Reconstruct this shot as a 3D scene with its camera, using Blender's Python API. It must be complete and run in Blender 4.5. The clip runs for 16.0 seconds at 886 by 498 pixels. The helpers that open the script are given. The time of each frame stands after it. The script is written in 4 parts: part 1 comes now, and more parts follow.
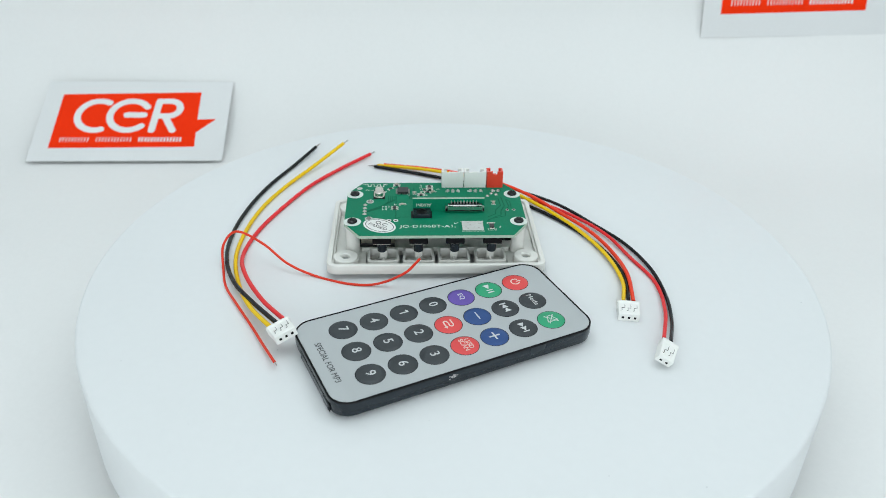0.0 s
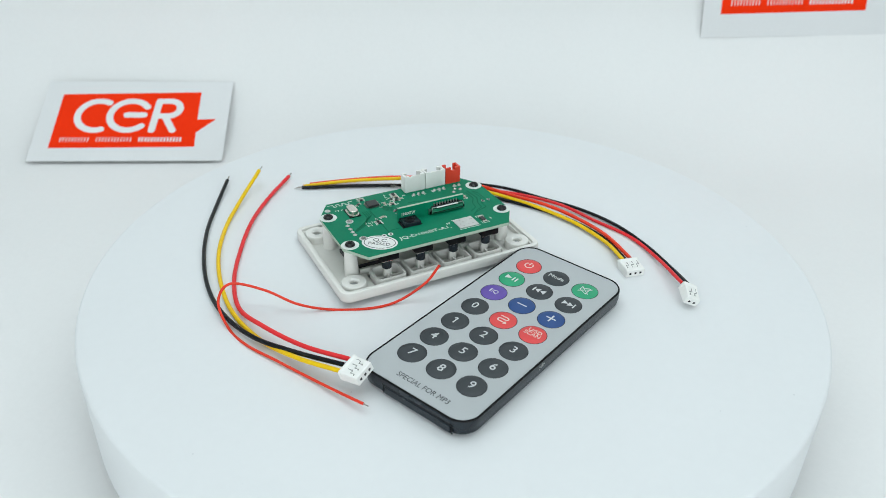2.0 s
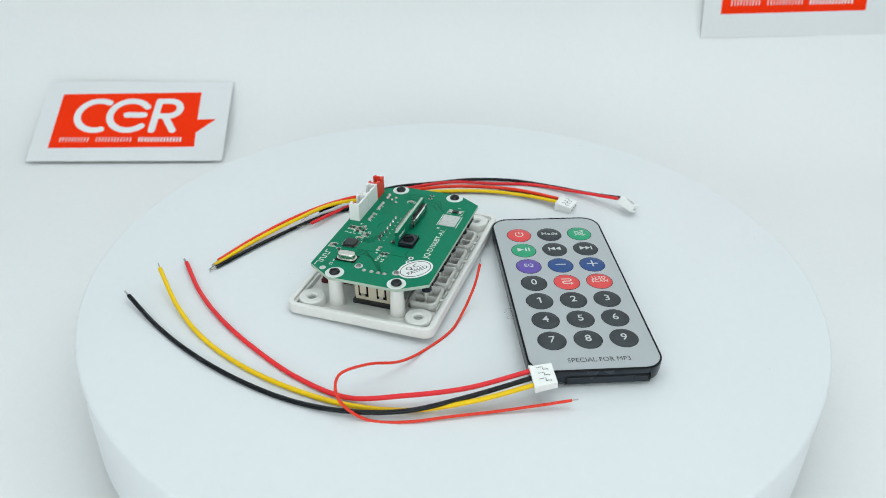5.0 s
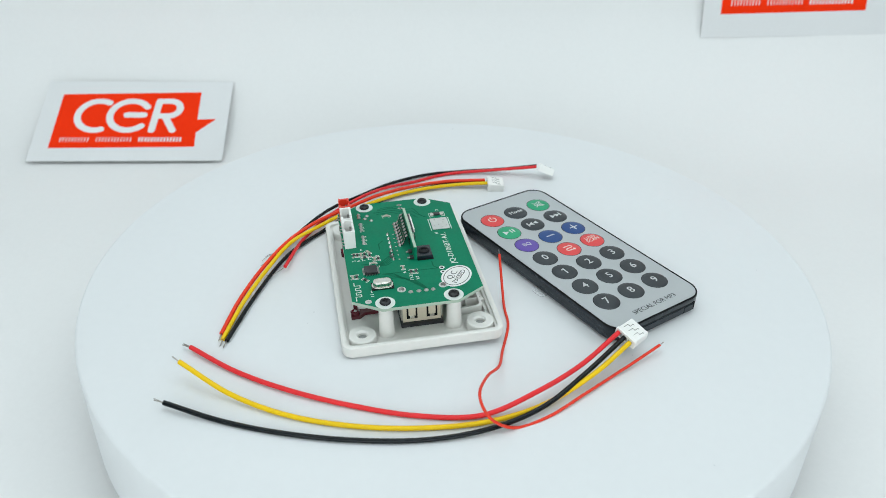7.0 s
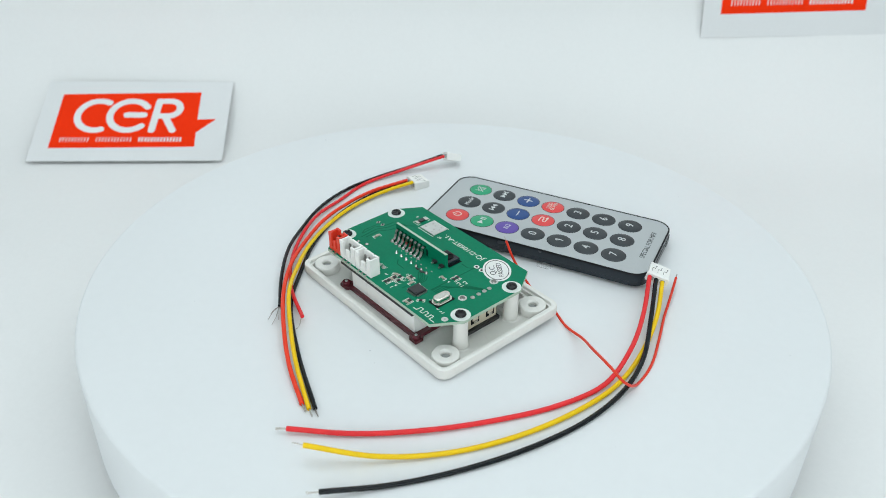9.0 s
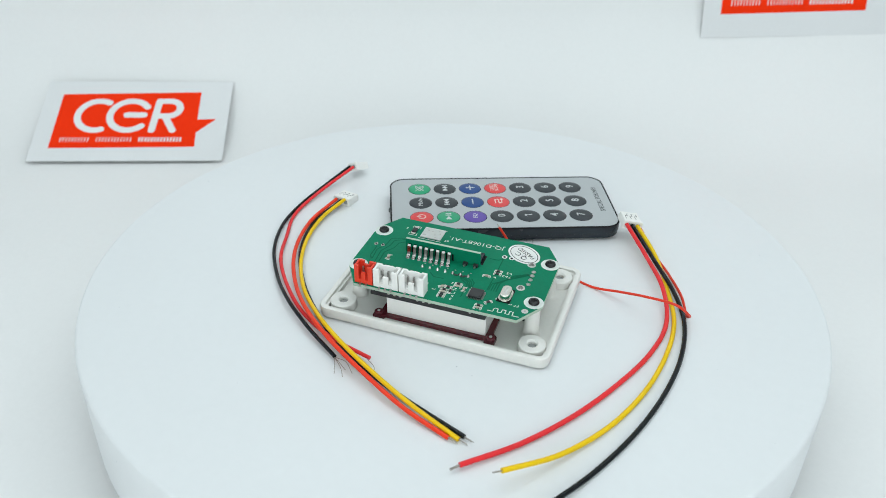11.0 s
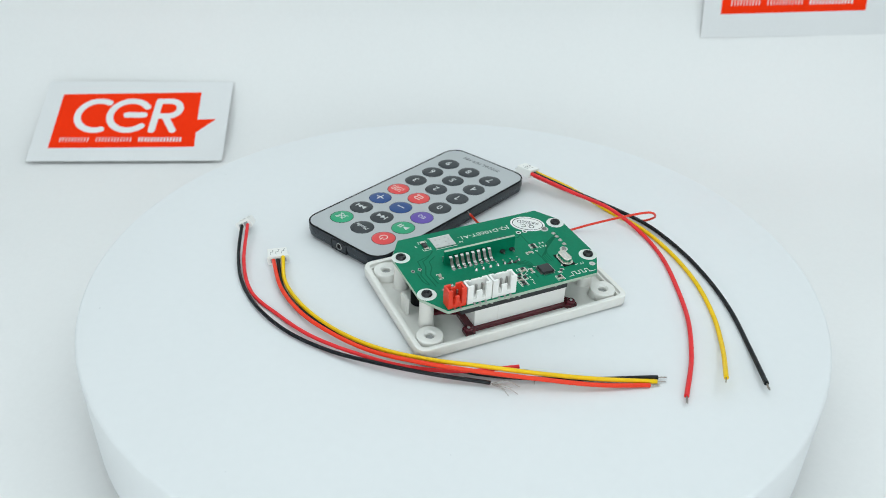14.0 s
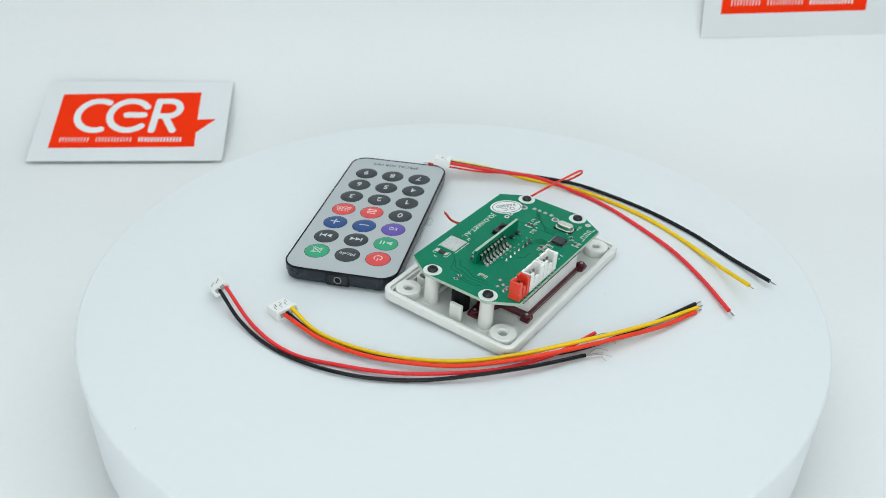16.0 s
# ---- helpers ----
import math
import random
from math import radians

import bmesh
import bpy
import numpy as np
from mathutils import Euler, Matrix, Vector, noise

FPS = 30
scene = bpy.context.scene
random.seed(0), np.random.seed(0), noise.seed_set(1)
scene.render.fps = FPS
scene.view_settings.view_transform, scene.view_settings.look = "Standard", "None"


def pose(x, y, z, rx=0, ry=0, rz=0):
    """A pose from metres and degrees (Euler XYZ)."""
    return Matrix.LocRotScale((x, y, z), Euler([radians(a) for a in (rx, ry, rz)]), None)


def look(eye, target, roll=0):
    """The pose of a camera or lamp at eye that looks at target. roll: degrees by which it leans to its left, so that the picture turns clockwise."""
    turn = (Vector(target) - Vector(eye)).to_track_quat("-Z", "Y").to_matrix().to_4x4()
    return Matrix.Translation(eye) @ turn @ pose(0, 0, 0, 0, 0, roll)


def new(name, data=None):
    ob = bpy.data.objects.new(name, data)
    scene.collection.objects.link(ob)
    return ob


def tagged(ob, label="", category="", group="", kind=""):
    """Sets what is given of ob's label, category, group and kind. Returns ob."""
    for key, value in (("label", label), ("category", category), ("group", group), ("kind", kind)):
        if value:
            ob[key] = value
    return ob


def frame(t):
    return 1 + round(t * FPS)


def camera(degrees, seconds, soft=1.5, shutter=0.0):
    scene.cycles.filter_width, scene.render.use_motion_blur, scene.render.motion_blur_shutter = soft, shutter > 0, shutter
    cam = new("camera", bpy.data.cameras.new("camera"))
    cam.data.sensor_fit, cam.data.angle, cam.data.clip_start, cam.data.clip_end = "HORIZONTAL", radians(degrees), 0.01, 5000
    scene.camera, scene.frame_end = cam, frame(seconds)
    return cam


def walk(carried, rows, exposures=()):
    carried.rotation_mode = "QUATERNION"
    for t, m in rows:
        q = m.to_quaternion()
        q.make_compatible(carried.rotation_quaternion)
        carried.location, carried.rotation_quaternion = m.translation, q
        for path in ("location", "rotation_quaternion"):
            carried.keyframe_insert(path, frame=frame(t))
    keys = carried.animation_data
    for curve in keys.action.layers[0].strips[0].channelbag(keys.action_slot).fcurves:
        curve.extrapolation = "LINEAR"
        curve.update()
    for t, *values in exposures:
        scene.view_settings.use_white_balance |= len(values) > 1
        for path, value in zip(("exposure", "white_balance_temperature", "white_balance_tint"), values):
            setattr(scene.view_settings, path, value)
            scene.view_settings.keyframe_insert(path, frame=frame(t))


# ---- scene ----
MM = 0.001
CAM = pose(0.0, -0.2470, 0.1654, 57.445, 0, 0.936) @ pose(0, 0, 0, 0, 0, 1.352)
cam = camera(56.97, 16.0, soft=0.45)
cam.data.dof.use_dof, cam.data.dof.focus_distance, cam.data.dof.aperture_fstop = True, 0.272, 19.0
walk(cam, [(0.0, CAM), (16.0, CAM)], exposures=[(0.0, 0.0, 6500, 10), (16.0, 0.0, 6500, 10)])


# turn of the platter: at rest, a quick start, then a steady rate
def turn(t):
    marks = ((0.0, 0.0), (0.3, 0.0), (0.4, 1.0), (0.5, 2.3), (1.0, 9.5), (1.5, 16.85))
    if t >= 1.5:
        return 16.91 + 14.814 * (t - 1.5)
    for (a, u), (b, v) in zip(marks, marks[1:]):
        if t <= b:
            return u + (v - u) * (t - a) / (b - a)


TIMES = [0.0, 0.15, 0.3, 0.4, 0.5, 0.75, 1.0, 1.25] + [1.5 + 0.5 * i for i in range(30)]
MOVERS = []  # (thing, its pose on the platter)

# ---- light ----
world = bpy.data.worlds.new("studio")
scene.world = world
world.use_nodes = True
world.node_tree.nodes["Background"].inputs[0].default_value = (0.80, 0.90, 1.0, 1)
world.node_tree.nodes["Background"].inputs[1].default_value = 0.25


def area_lamp(name, m, sx, sy, watts, colour):
    d = bpy.data.lights.new(name, "AREA")
    d.shape, d.size, d.size_y, d.energy, d.color = "RECTANGLE", sx, sy, watts, colour
    ob = new(name, d)
    ob.matrix_world = m
    return ob


area_lamp("ceiling_panel_light", pose(0.04, 0.04, 0.535, 0, 0, 0), 0.80, 0.46, 1.56, (0.843, 0.962, 0.990))
area_lamp("front_panel_light", look((0.0, -0.66, 0.20), (0, 0.0, -0.03)), 0.80, 0.40, 2.21, (0.853, 0.962, 0.990))


# ---- materials ----
def mat(name, colour, rough=0.5, metal=0.0, var=0.06, scale=900.0, bump=0.0, bscale=2500.0, spec=0.5, blotch=60.0, trans=0.0, coat=0.0):
    """Plain surface with fine grain and broad blotches in its colour, and a fine relief. Scales are per metre."""
    m = bpy.data.materials.new(name)
    m.use_nodes = True
    nt = m.node_tree
    b = nt.nodes["Principled BSDF"]
    tc = nt.nodes.new("ShaderNodeTexCoord")
    n1 = nt.nodes.new("ShaderNodeTexNoise")
    n1.inputs["Scale"].default_value, n1.inputs["Detail"].default_value = scale, 3
    n2 = nt.nodes.new("ShaderNodeTexNoise")
    n2.inputs["Scale"].default_value, n2.inputs["Detail"].default_value = blotch, 2
    nt.links.new(tc.outputs["Object"], n1.inputs["Vector"])
    nt.links.new(tc.outputs["Object"], n2.inputs["Vector"])
    add = nt.nodes.new("ShaderNodeMath")
    add.operation = "ADD"
    nt.links.new(n1.outputs["Fac"], add.inputs[0])
    nt.links.new(n2.outputs["Fac"], add.inputs[1])
    ramp = nt.nodes.new("ShaderNodeMapRange")
    ramp.inputs["From Min"].default_value, ramp.inputs["From Max"].default_value = 0.6, 1.4
    ramp.inputs["To Min"].default_value, ramp.inputs["To Max"].default_value = 1 - var, 1 + var
    nt.links.new(add.outputs[0], ramp.inputs["Value"])
    mul = nt.nodes.new("ShaderNodeVectorMath")
    mul.operation = "SCALE"
    mul.inputs[0].default_value = colour
    nt.links.new(ramp.outputs["Result"], mul.inputs["Scale"])
    nt.links.new(mul.outputs["Vector"], b.inputs["Base Color"])
    rr = nt.nodes.new("ShaderNodeMapRange")
    rr.inputs["To Min"].default_value, rr.inputs["To Max"].default_value = max(rough - 0.08, 0.02), min(rough + 0.08, 1)
    nt.links.new(n2.outputs["Fac"], rr.inputs["Value"])
    nt.links.new(rr.outputs["Result"], b.inputs["Roughness"])
    b.inputs["Metallic"].default_value = metal
    b.inputs["Specular IOR Level"].default_value = spec
    b.inputs["Transmission Weight"].default_value = trans
    b.inputs["Coat Weight"].default_value = coat
    if bump:
        n3 = nt.nodes.new("ShaderNodeTexNoise")
        n3.inputs["Scale"].default_value = bscale
        nt.links.new(tc.outputs["Object"], n3.inputs["Vector"])
        bp = nt.nodes.new("ShaderNodeBump")
        bp.inputs["Strength"].default_value, bp.inputs["Distance"].default_value = bump, 0.0002
        nt.links.new(n3.outputs["Fac"], bp.inputs["Height"])
        nt.links.new(bp.outputs["Normal"], b.inputs["Normal"])
    return m


def speckled(m, colour, scale, edge):
    """Sparse dust specks and scuffs over a material's own colour."""
    nt = m.node_tree
    b = nt.nodes["Principled BSDF"]
    src = b.inputs["Base Color"].links[0].from_socket
    tc = nt.nodes.new("ShaderNodeTexCoord")
    v = nt.nodes.new("ShaderNodeTexVoronoi")
    v.inputs["Scale"].default_value, v.inputs["Randomness"].default_value = scale, 1.0
    nt.links.new(tc.outputs["Object"], v.inputs["Vector"])
    n = nt.nodes.new("ShaderNodeTexNoise")
    n.inputs["Scale"].default_value = scale * 0.35
    nt.links.new(tc.outputs["Object"], n.inputs["Vector"])
    r = nt.nodes.new("ShaderNodeMapRange")
    r.inputs["From Min"].default_value, r.inputs["From Max"].default_value = edge, edge * 0.4
    nt.links.new(v.outputs["Distance"], r.inputs["Value"])
    g = nt.nodes.new("ShaderNodeMapRange")
    g.inputs["From Min"].default_value, g.inputs["From Max"].default_value = 0.52, 0.60
    nt.links.new(n.outputs["Fac"], g.inputs["Value"])
    mm = nt.nodes.new("ShaderNodeMath")
    mm.operation = "MULTIPLY"
    nt.links.new(r.outputs["Result"], mm.inputs[0])
    nt.links.new(g.outputs["Result"], mm.inputs[1])
    mix = nt.nodes.new("ShaderNodeMix")
    mix.data_type = "RGBA"
    nt.links.new(mm.outputs[0], mix.inputs["Factor"])
    nt.links.new(src, mix.inputs[6])
    mix.inputs[7].default_value = (*colour, 1)
    nt.links.new(mix.outputs[2], b.inputs["Base Color"])
    return m


PAPER = mat("white_paper", (0.83, 0.825, 0.82), 0.75, var=0.015, scale=500, blotch=9, bump=0.05, bscale=1500)
TENT = mat("white_cloth", (0.80, 0.80, 0.80), 0.9, var=0.02, scale=400, blotch=8)
PLATTER = speckled(mat("platter_white", (0.778, 0.790, 0.800), 0.42, var=0.012, scale=300, blotch=14, bump=0.03, bscale=900, spec=0.35), (0.50, 0.51, 0.53), 150.0, 0.045)
CARD = mat("card_stock", (0.76, 0.76, 0.765), 0.55, var=0.02, scale=700, blotch=20)
RED_INK = mat("orange_red_ink", (0.97, 0.036, 0.004), 0.6, var=0.04, scale=600, blotch=40, spec=0.05)
CARD_WHITE = mat("card_white_print", (0.80, 0.80, 0.80), 0.5, var=0.02)
CASE = mat("black_plastic", (0.013, 0.019, 0.026), 0.25, var=0.15, scale=1800, bump=0.07, bscale=4000, spec=0.42)
CASE_DARK = mat("deep_black_plastic", (0.005, 0.005, 0.006), 0.45, var=0.1, spec=0.15)
SCREW = mat("blackened_steel", (0.006, 0.006, 0.007), 0.22, var=0.1, spec=0.35)
FACE = mat("grey_face_film", (0.445, 0.467, 0.477), 0.42, var=0.03, scale=3500, blotch=45, bump=0.10, bscale=5000)
KEY_BLACK = mat("key_charcoal", (0.019, 0.025, 0.031), 0.44, var=0.14, scale=2200, blotch=140, bump=0.10, bscale=4500, spec=0.55)
KEY_RED = mat("key_red", (0.75, 0.055, 0.055), 0.42, var=0.05, scale=2200, blotch=140, bump=0.10, bscale=4500)
KEY_GREEN = mat("key_green", (0.012, 0.34, 0.16), 0.42, var=0.05, scale=2200, blotch=140, bump=0.10, bscale=4500)
KEY_BLUE = mat("key_blue", (0.006, 0.055, 0.22), 0.42, var=0.06, scale=2200, blotch=140, bump=0.10, bscale=4500)
KEY_PURPLE = mat("key_purple", (0.12, 0.065, 0.37), 0.42, var=0.06, scale=2200, blotch=140, bump=0.10, bscale=4500)
INK_GREY = mat("pale_grey_ink", (0.62, 0.64, 0.64), 0.5, var=0.04)
INK_PALE = mat("cream_ink", (0.80, 0.66, 0.60), 0.5, var=0.04)
INK_DARK = mat("dark_ink", (0.03, 0.032, 0.035), 0.5, var=0.06)
ABS = mat("white_abs", (0.79, 0.775, 0.735), 0.38, var=0.025, scale=700, blotch=90, bump=0.05, bscale=2600)
NYLON = mat("white_nylon", (0.88, 0.87, 0.84), 0.36, var=0.02, scale=900)
NYLON_RED = mat("red_nylon", (0.82, 0.055, 0.025), 0.34, var=0.04, scale=900)
MASK = mat("green_solder_mask", (0.001, 0.190, 0.098), 0.50, var=0.10, scale=1300, blotch=110, spec=0.14)
MASK_DARK = mat("green_trace", (0.001, 0.118, 0.058), 0.50, var=0.08, scale=1300, spec=0.10)
FIBRE = mat("board_edge", (0.42, 0.52, 0.42), 0.6, var=0.08)
SILK = mat("silkscreen_white", (0.72, 0.76, 0.72), 0.55, var=0.06)
TIN = mat("tinned_metal", (0.44, 0.43, 0.41), 0.30, metal=1.0, var=0.10, scale=1500, blotch=300, bump=0.15)
POLISHED = mat("polished_steel", (0.66, 0.65, 0.62), 0.14, metal=1.0, var=0.05, scale=1500, blotch=200)
STEEL = mat("bright_steel", (0.68, 0.66, 0.60), 0.24, metal=1.0, var=0.06, scale=1500, blotch=200)
COPPER = mat("tinned_copper_strand", (0.42, 0.39, 0.36), 0.35, metal=1.0, var=0.1)
PIN = mat("bright_pin", (0.36, 0.35, 0.33), 0.16, metal=1.0, var=0.12, scale=1500, blotch=400)
CAN = mat("shield_can", (0.56, 0.57, 0.55), 0.46, metal=0.35, var=0.10, scale=900, blotch=260, bump=0.3, bscale=900)
CHIP = mat("chip_epoxy", (0.022, 0.022, 0.024), 0.5, var=0.12, scale=3000, bump=0.15)
CERAMIC = mat("ceramic_tan", (0.42, 0.38, 0.31), 0.5, var=0.1)
RESISTOR = mat("resistor_black", (0.02, 0.02, 0.022), 0.4, var=0.1)
MAROON = mat("maroon_filter", (0.105, 0.016, 0.024), 0.16, var=0.1, scale=300, blotch=70)
CREAM = mat("cream_plastic", (0.62, 0.55, 0.42), 0.5, var=0.05)
STICKER = mat("sticker_paper", (0.80, 0.80, 0.78), 0.5, var=0.02)
W_RED = mat("red_insulation", (0.80, 0.030, 0.035), 0.36, var=0.06, scale=600, blotch=120, spec=0.25)
W_ORANGE = mat("orange_red_insulation", (0.86, 0.048, 0.016), 0.36, var=0.06, scale=600, blotch=120, spec=0.25)
W_RED_THIN = mat("thin_red_insulation", (0.78, 0.045, 0.020), 0.36, var=0.06, scale=600, blotch=120, spec=0.25)
W_BLACK = mat("black_insulation", (0.003, 0.005, 0.007), 0.22, var=0.12, scale=600, blotch=120, spec=0.26)
W_YELLOW = mat("yellow_insulation", (0.88, 0.56, 0.004), 0.36, var=0.06, scale=600, blotch=120, spec=0.25)
CLEAR = mat("clear_film", (0.97, 0.97, 0.97), 0.08, var=0.01, trans=1.0)
HOLE_GREY = mat("shaded_grey_plastic", (0.36, 0.37, 0.36), 0.6, var=0.08)


# ---- mesh helpers, in millimetres ----
def part(name, bm, material, parent=None, label="", m=None, smooth=False):
    """Links a bmesh as one mesh object, under a thing or a part."""
    me = bpy.data.meshes.new(name)
    bmesh.ops.scale(bm, vec=(MM, MM, MM), verts=bm.verts)
    bmesh.ops.recalc_face_normals(bm, faces=bm.faces)
    bm.to_mesh(me)
    bm.free()
    for p in me.polygons:
        p.use_smooth = smooth
    if smooth:
        me.set_sharp_from_angle(angle=radians(38))
    me.materials.append(material)
    return place(name, me, parent, label, m)


def place(name, me, parent=None, label="", m=None):
    ob = new(name, me)
    if parent:
        ob.parent = parent
    if m is not None:
        ob.matrix_basis = Matrix.Translation(m.translation * MM) @ m.to_3x3().to_4x4()
    if label:
        tagged(ob, label)
    return ob


def at(x, y, z, rx=0, ry=0, rz=0):
    return pose(x, y, z, rx, ry, rz)


def box(bm, x0, x1, y0, y1, z0, z1, bevel=0.0, m=None):
    r = bmesh.ops.create_cube(bm, size=1, matrix=Matrix.Translation(((x0 + x1) / 2, (y0 + y1) / 2, (z0 + z1) / 2)) @ Matrix.Diagonal((x1 - x0, y1 - y0, z1 - z0, 1)))
    vs = r["verts"]
    if m is not None:
        bmesh.ops.transform(bm, matrix=m, verts=vs)
    if bevel:
        es = list({e for v in vs for e in v.link_edges})
        bmesh.ops.bevel(bm, geom=es, offset=bevel, segments=2, affect="EDGES", profile=0.6)
    return bm


def B(*a, **k):
    return box(bmesh.new(), *a, **k)


def rrect(w, h, r, n=6):
    pts = []
    for cx, cy, a0 in ((w / 2 - r, h / 2 - r, 0), (-w / 2 + r, h / 2 - r, 90), (-w / 2 + r, -h / 2 + r, 180), (w / 2 - r, -h / 2 + r, 270)):
        for i in range(n + 1):
            a = radians(a0 + 90 * i / n)
            pts.append((cx + r * math.cos(a), cy + r * math.sin(a)))
    return pts


def circle(r, n=24, cx=0, cy=0, ry=None):
    return [(cx + r * math.cos(2 * math.pi * i / n), cy + (ry or r) * math.sin(2 * math.pi * i / n)) for i in range(n)]


def loft(bm, rings, cap0=True, cap1=True):
    """Skins equal-length rings of 3D points."""
    vs = [[bm.verts.new(p) for p in ring] for ring in rings]
    n = len(vs[0])
    for a, b in zip(vs, vs[1:]):
        for i in range(n):
            bm.faces.new((a[i], a[(i + 1) % n], b[(i + 1) % n], b[i]))
    if cap0:
        bm.faces.new(list(reversed(vs[0])))
    if cap1:
        bm.faces.new(vs[-1])
    return bm


def prism(bm, outline, z0, z1):
    return loft(bm, [[(x, y, z0) for x, y in outline], [(x, y, z1) for x, y in outline]])


def slab(bm, w, h, r, z0, z1, b0=0.0, b1=0.0, cx=0, cy=0, n=6):
    """A rounded plate with rounded lower (b0) and upper (b1) edges."""
    rings = []
    for k in range(4 if b0 else 0):
        a = math.pi / 2 * k / 4
        i = b0 * (1 - math.sin(a))
        rings.append((i, z0 + b0 * (1 - math.cos(a))))
    rings.append((0, z0 + b0))
    rings.append((0, z1 - b1))
    for k in range(1, 5 if b1 else 0):
        a = math.pi / 2 * k / 4
        rings.append((b1 * (1 - math.cos(a)), z1 - b1 + b1 * math.sin(a)))
    return loft(bm, [[(x + cx, y + cy, z) for x, y in rrect(w - 2 * i, h - 2 * i, max(r - i, 0.05), n)] for i, z in rings])


def lathe(bm, profile, n=24, cx=0, cy=0, caps=True):
    """Turns a profile of (radius, z) about the upright axis at cx, cy."""
    return loft(bm, [[(cx + r * math.cos(2 * math.pi * i / n), cy + r * math.sin(2 * math.pi * i / n), z) for i in range(n)] for r, z in profile], caps, caps)


def ring_wall(bm, outer, inner, z0, z1, bev=0.0):
    """A closed wall between two equal-length outlines, with a hole through it."""
    prof = [(outer, z0), (outer, z1 - bev)]
    if bev:
        mid = [(o[0] + (i[0] - o[0]) * 0.12, o[1] + (i[1] - o[1]) * 0.12) for o, i in zip(outer, inner)]
        mid2 = [(o[0] + (i[0] - o[0]) * 0.88, o[1] + (i[1] - o[1]) * 0.88) for o, i in zip(outer, inner)]
        prof += [(mid, z1), (mid2, z1), (inner, z1 - bev)]
    else:
        prof += [(inner, z1)]
    prof += [(inner, z0)]
    vs = [[bm.verts.new((x, y, z)) for x, y in o] for o, z in prof]
    n = len(outer)
    for a, b in zip(vs, vs[1:] + vs[:1]):
        for i in range(n):
            bm.faces.new((a[i], a[(i + 1) % n], b[(i + 1) % n], b[i]))
    return bm


def spline(ctrl, n=14):
    c = [Vector(p) for p in ctrl]
    p = [2 * c[0] - c[1]] + c + [2 * c[-1] - c[-2]]
    out = []
    for i in range(1, len(p) - 2):
        a, b, d, e = p[i - 1:i + 3]
        for k in range(n):
            s = k / n
            out.append(0.5 * (2 * b + (d - a) * s + (2 * a - 5 * b + 4 * d - e) * s * s + (3 * b - a - 3 * d + e) * s ** 3))
    return out + [c[-1]]


def tube(bm, pts, r, sides=10):
    pts = [Vector(p) for p in pts]
    side = None
    rings = []
    for i, p in enumerate(pts):
        d = (pts[min(i + 1, len(pts) - 1)] - pts[max(i - 1, 0)]).normalized()
        if side is None:
            side = d.cross(Vector((0, 0, 1)))
            side = side.normalized() if side.length > 1e-3 else Vector((1, 0, 0))
        side = (side - d * side.dot(d)).normalized()
        up = d.cross(side)
        rings.append([p + (side * math.cos(2 * math.pi * k / sides) + up * math.sin(2 * math.pi * k / sides)) * r for k in range(sides)])
    return loft(bm, rings)


def word(body, size, thick=0.04, squeeze=1.0, align="CENTER", bold=0.0):
    """Lettering as a mesh in metres, flat in x and y."""
    cu = bpy.data.curves.new("lettering", "FONT")
    cu.body, cu.size, cu.extrude, cu.align_x, cu.align_y, cu.resolution_u, cu.offset = body, size * MM, thick * MM, align, "CENTER", 3, bold * MM
    cu.space_line = 0.8
    ob = new("lettering", cu)
    bpy.context.view_layer.update()
    me = bpy.data.meshes.new_from_object(ob.evaluated_get(bpy.context.evaluated_depsgraph_get()))
    bpy.data.objects.remove(ob)
    if squeeze != 1.0:
        me.transform(Matrix.Diagonal((squeeze, 1, 1, 1)))
    return me


def lettering(name, body, size, material, parent, m, label="", **k):
    me = word(body, size, **k)
    me.materials.append(material)
    return place(name, me, parent, label, m)


def polys(shapes, z0=0.0, z1=0.05):
    bm = bmesh.new()
    for s in shapes:
        prism(bm, s, z0, z1)
    return bm


def arc(r, w, a0, a1, n=18, cx=0, cy=0):
    """A bent bar of width w, as a list of quads."""
    out = []
    for i in range(n):
        a, b = radians(a0 + (a1 - a0) * i / n), radians(a0 + (a1 - a0) * (i + 1) / n)
        out.append([(cx + q * math.cos(k), cy + q * math.sin(k)) for q, k in ((r - w / 2, a), (r + w / 2, a), (r + w / 2, b), (r - w / 2, b))])
    return out


def bar(x0, y0, x1, y1, w):
    d = Vector((x1 - x0, y1 - y0)).normalized()
    n = Vector((-d.y, d.x)) * w / 2
    return [(x0 + n.x, y0 + n.y), (x0 - n.x, y0 - n.y), (x1 - n.x, y1 - n.y), (x1 + n.x, y1 + n.y)]


def thing(name, label, category, m, group="", moves=True):
    ob = tagged(new(name), label, category, group)
    ob.empty_display_size = 0.01
    ob.matrix_basis = Matrix.Translation(m.translation * MM) @ m.to_3x3().to_4x4()
    if moves:
        MOVERS.append((ob, ob.matrix_basis.copy()))
    return ob


# ---- setting ----
FLOOR, SWEEP_Y, SWEEP_R = -37.3, 142.0, 88.8


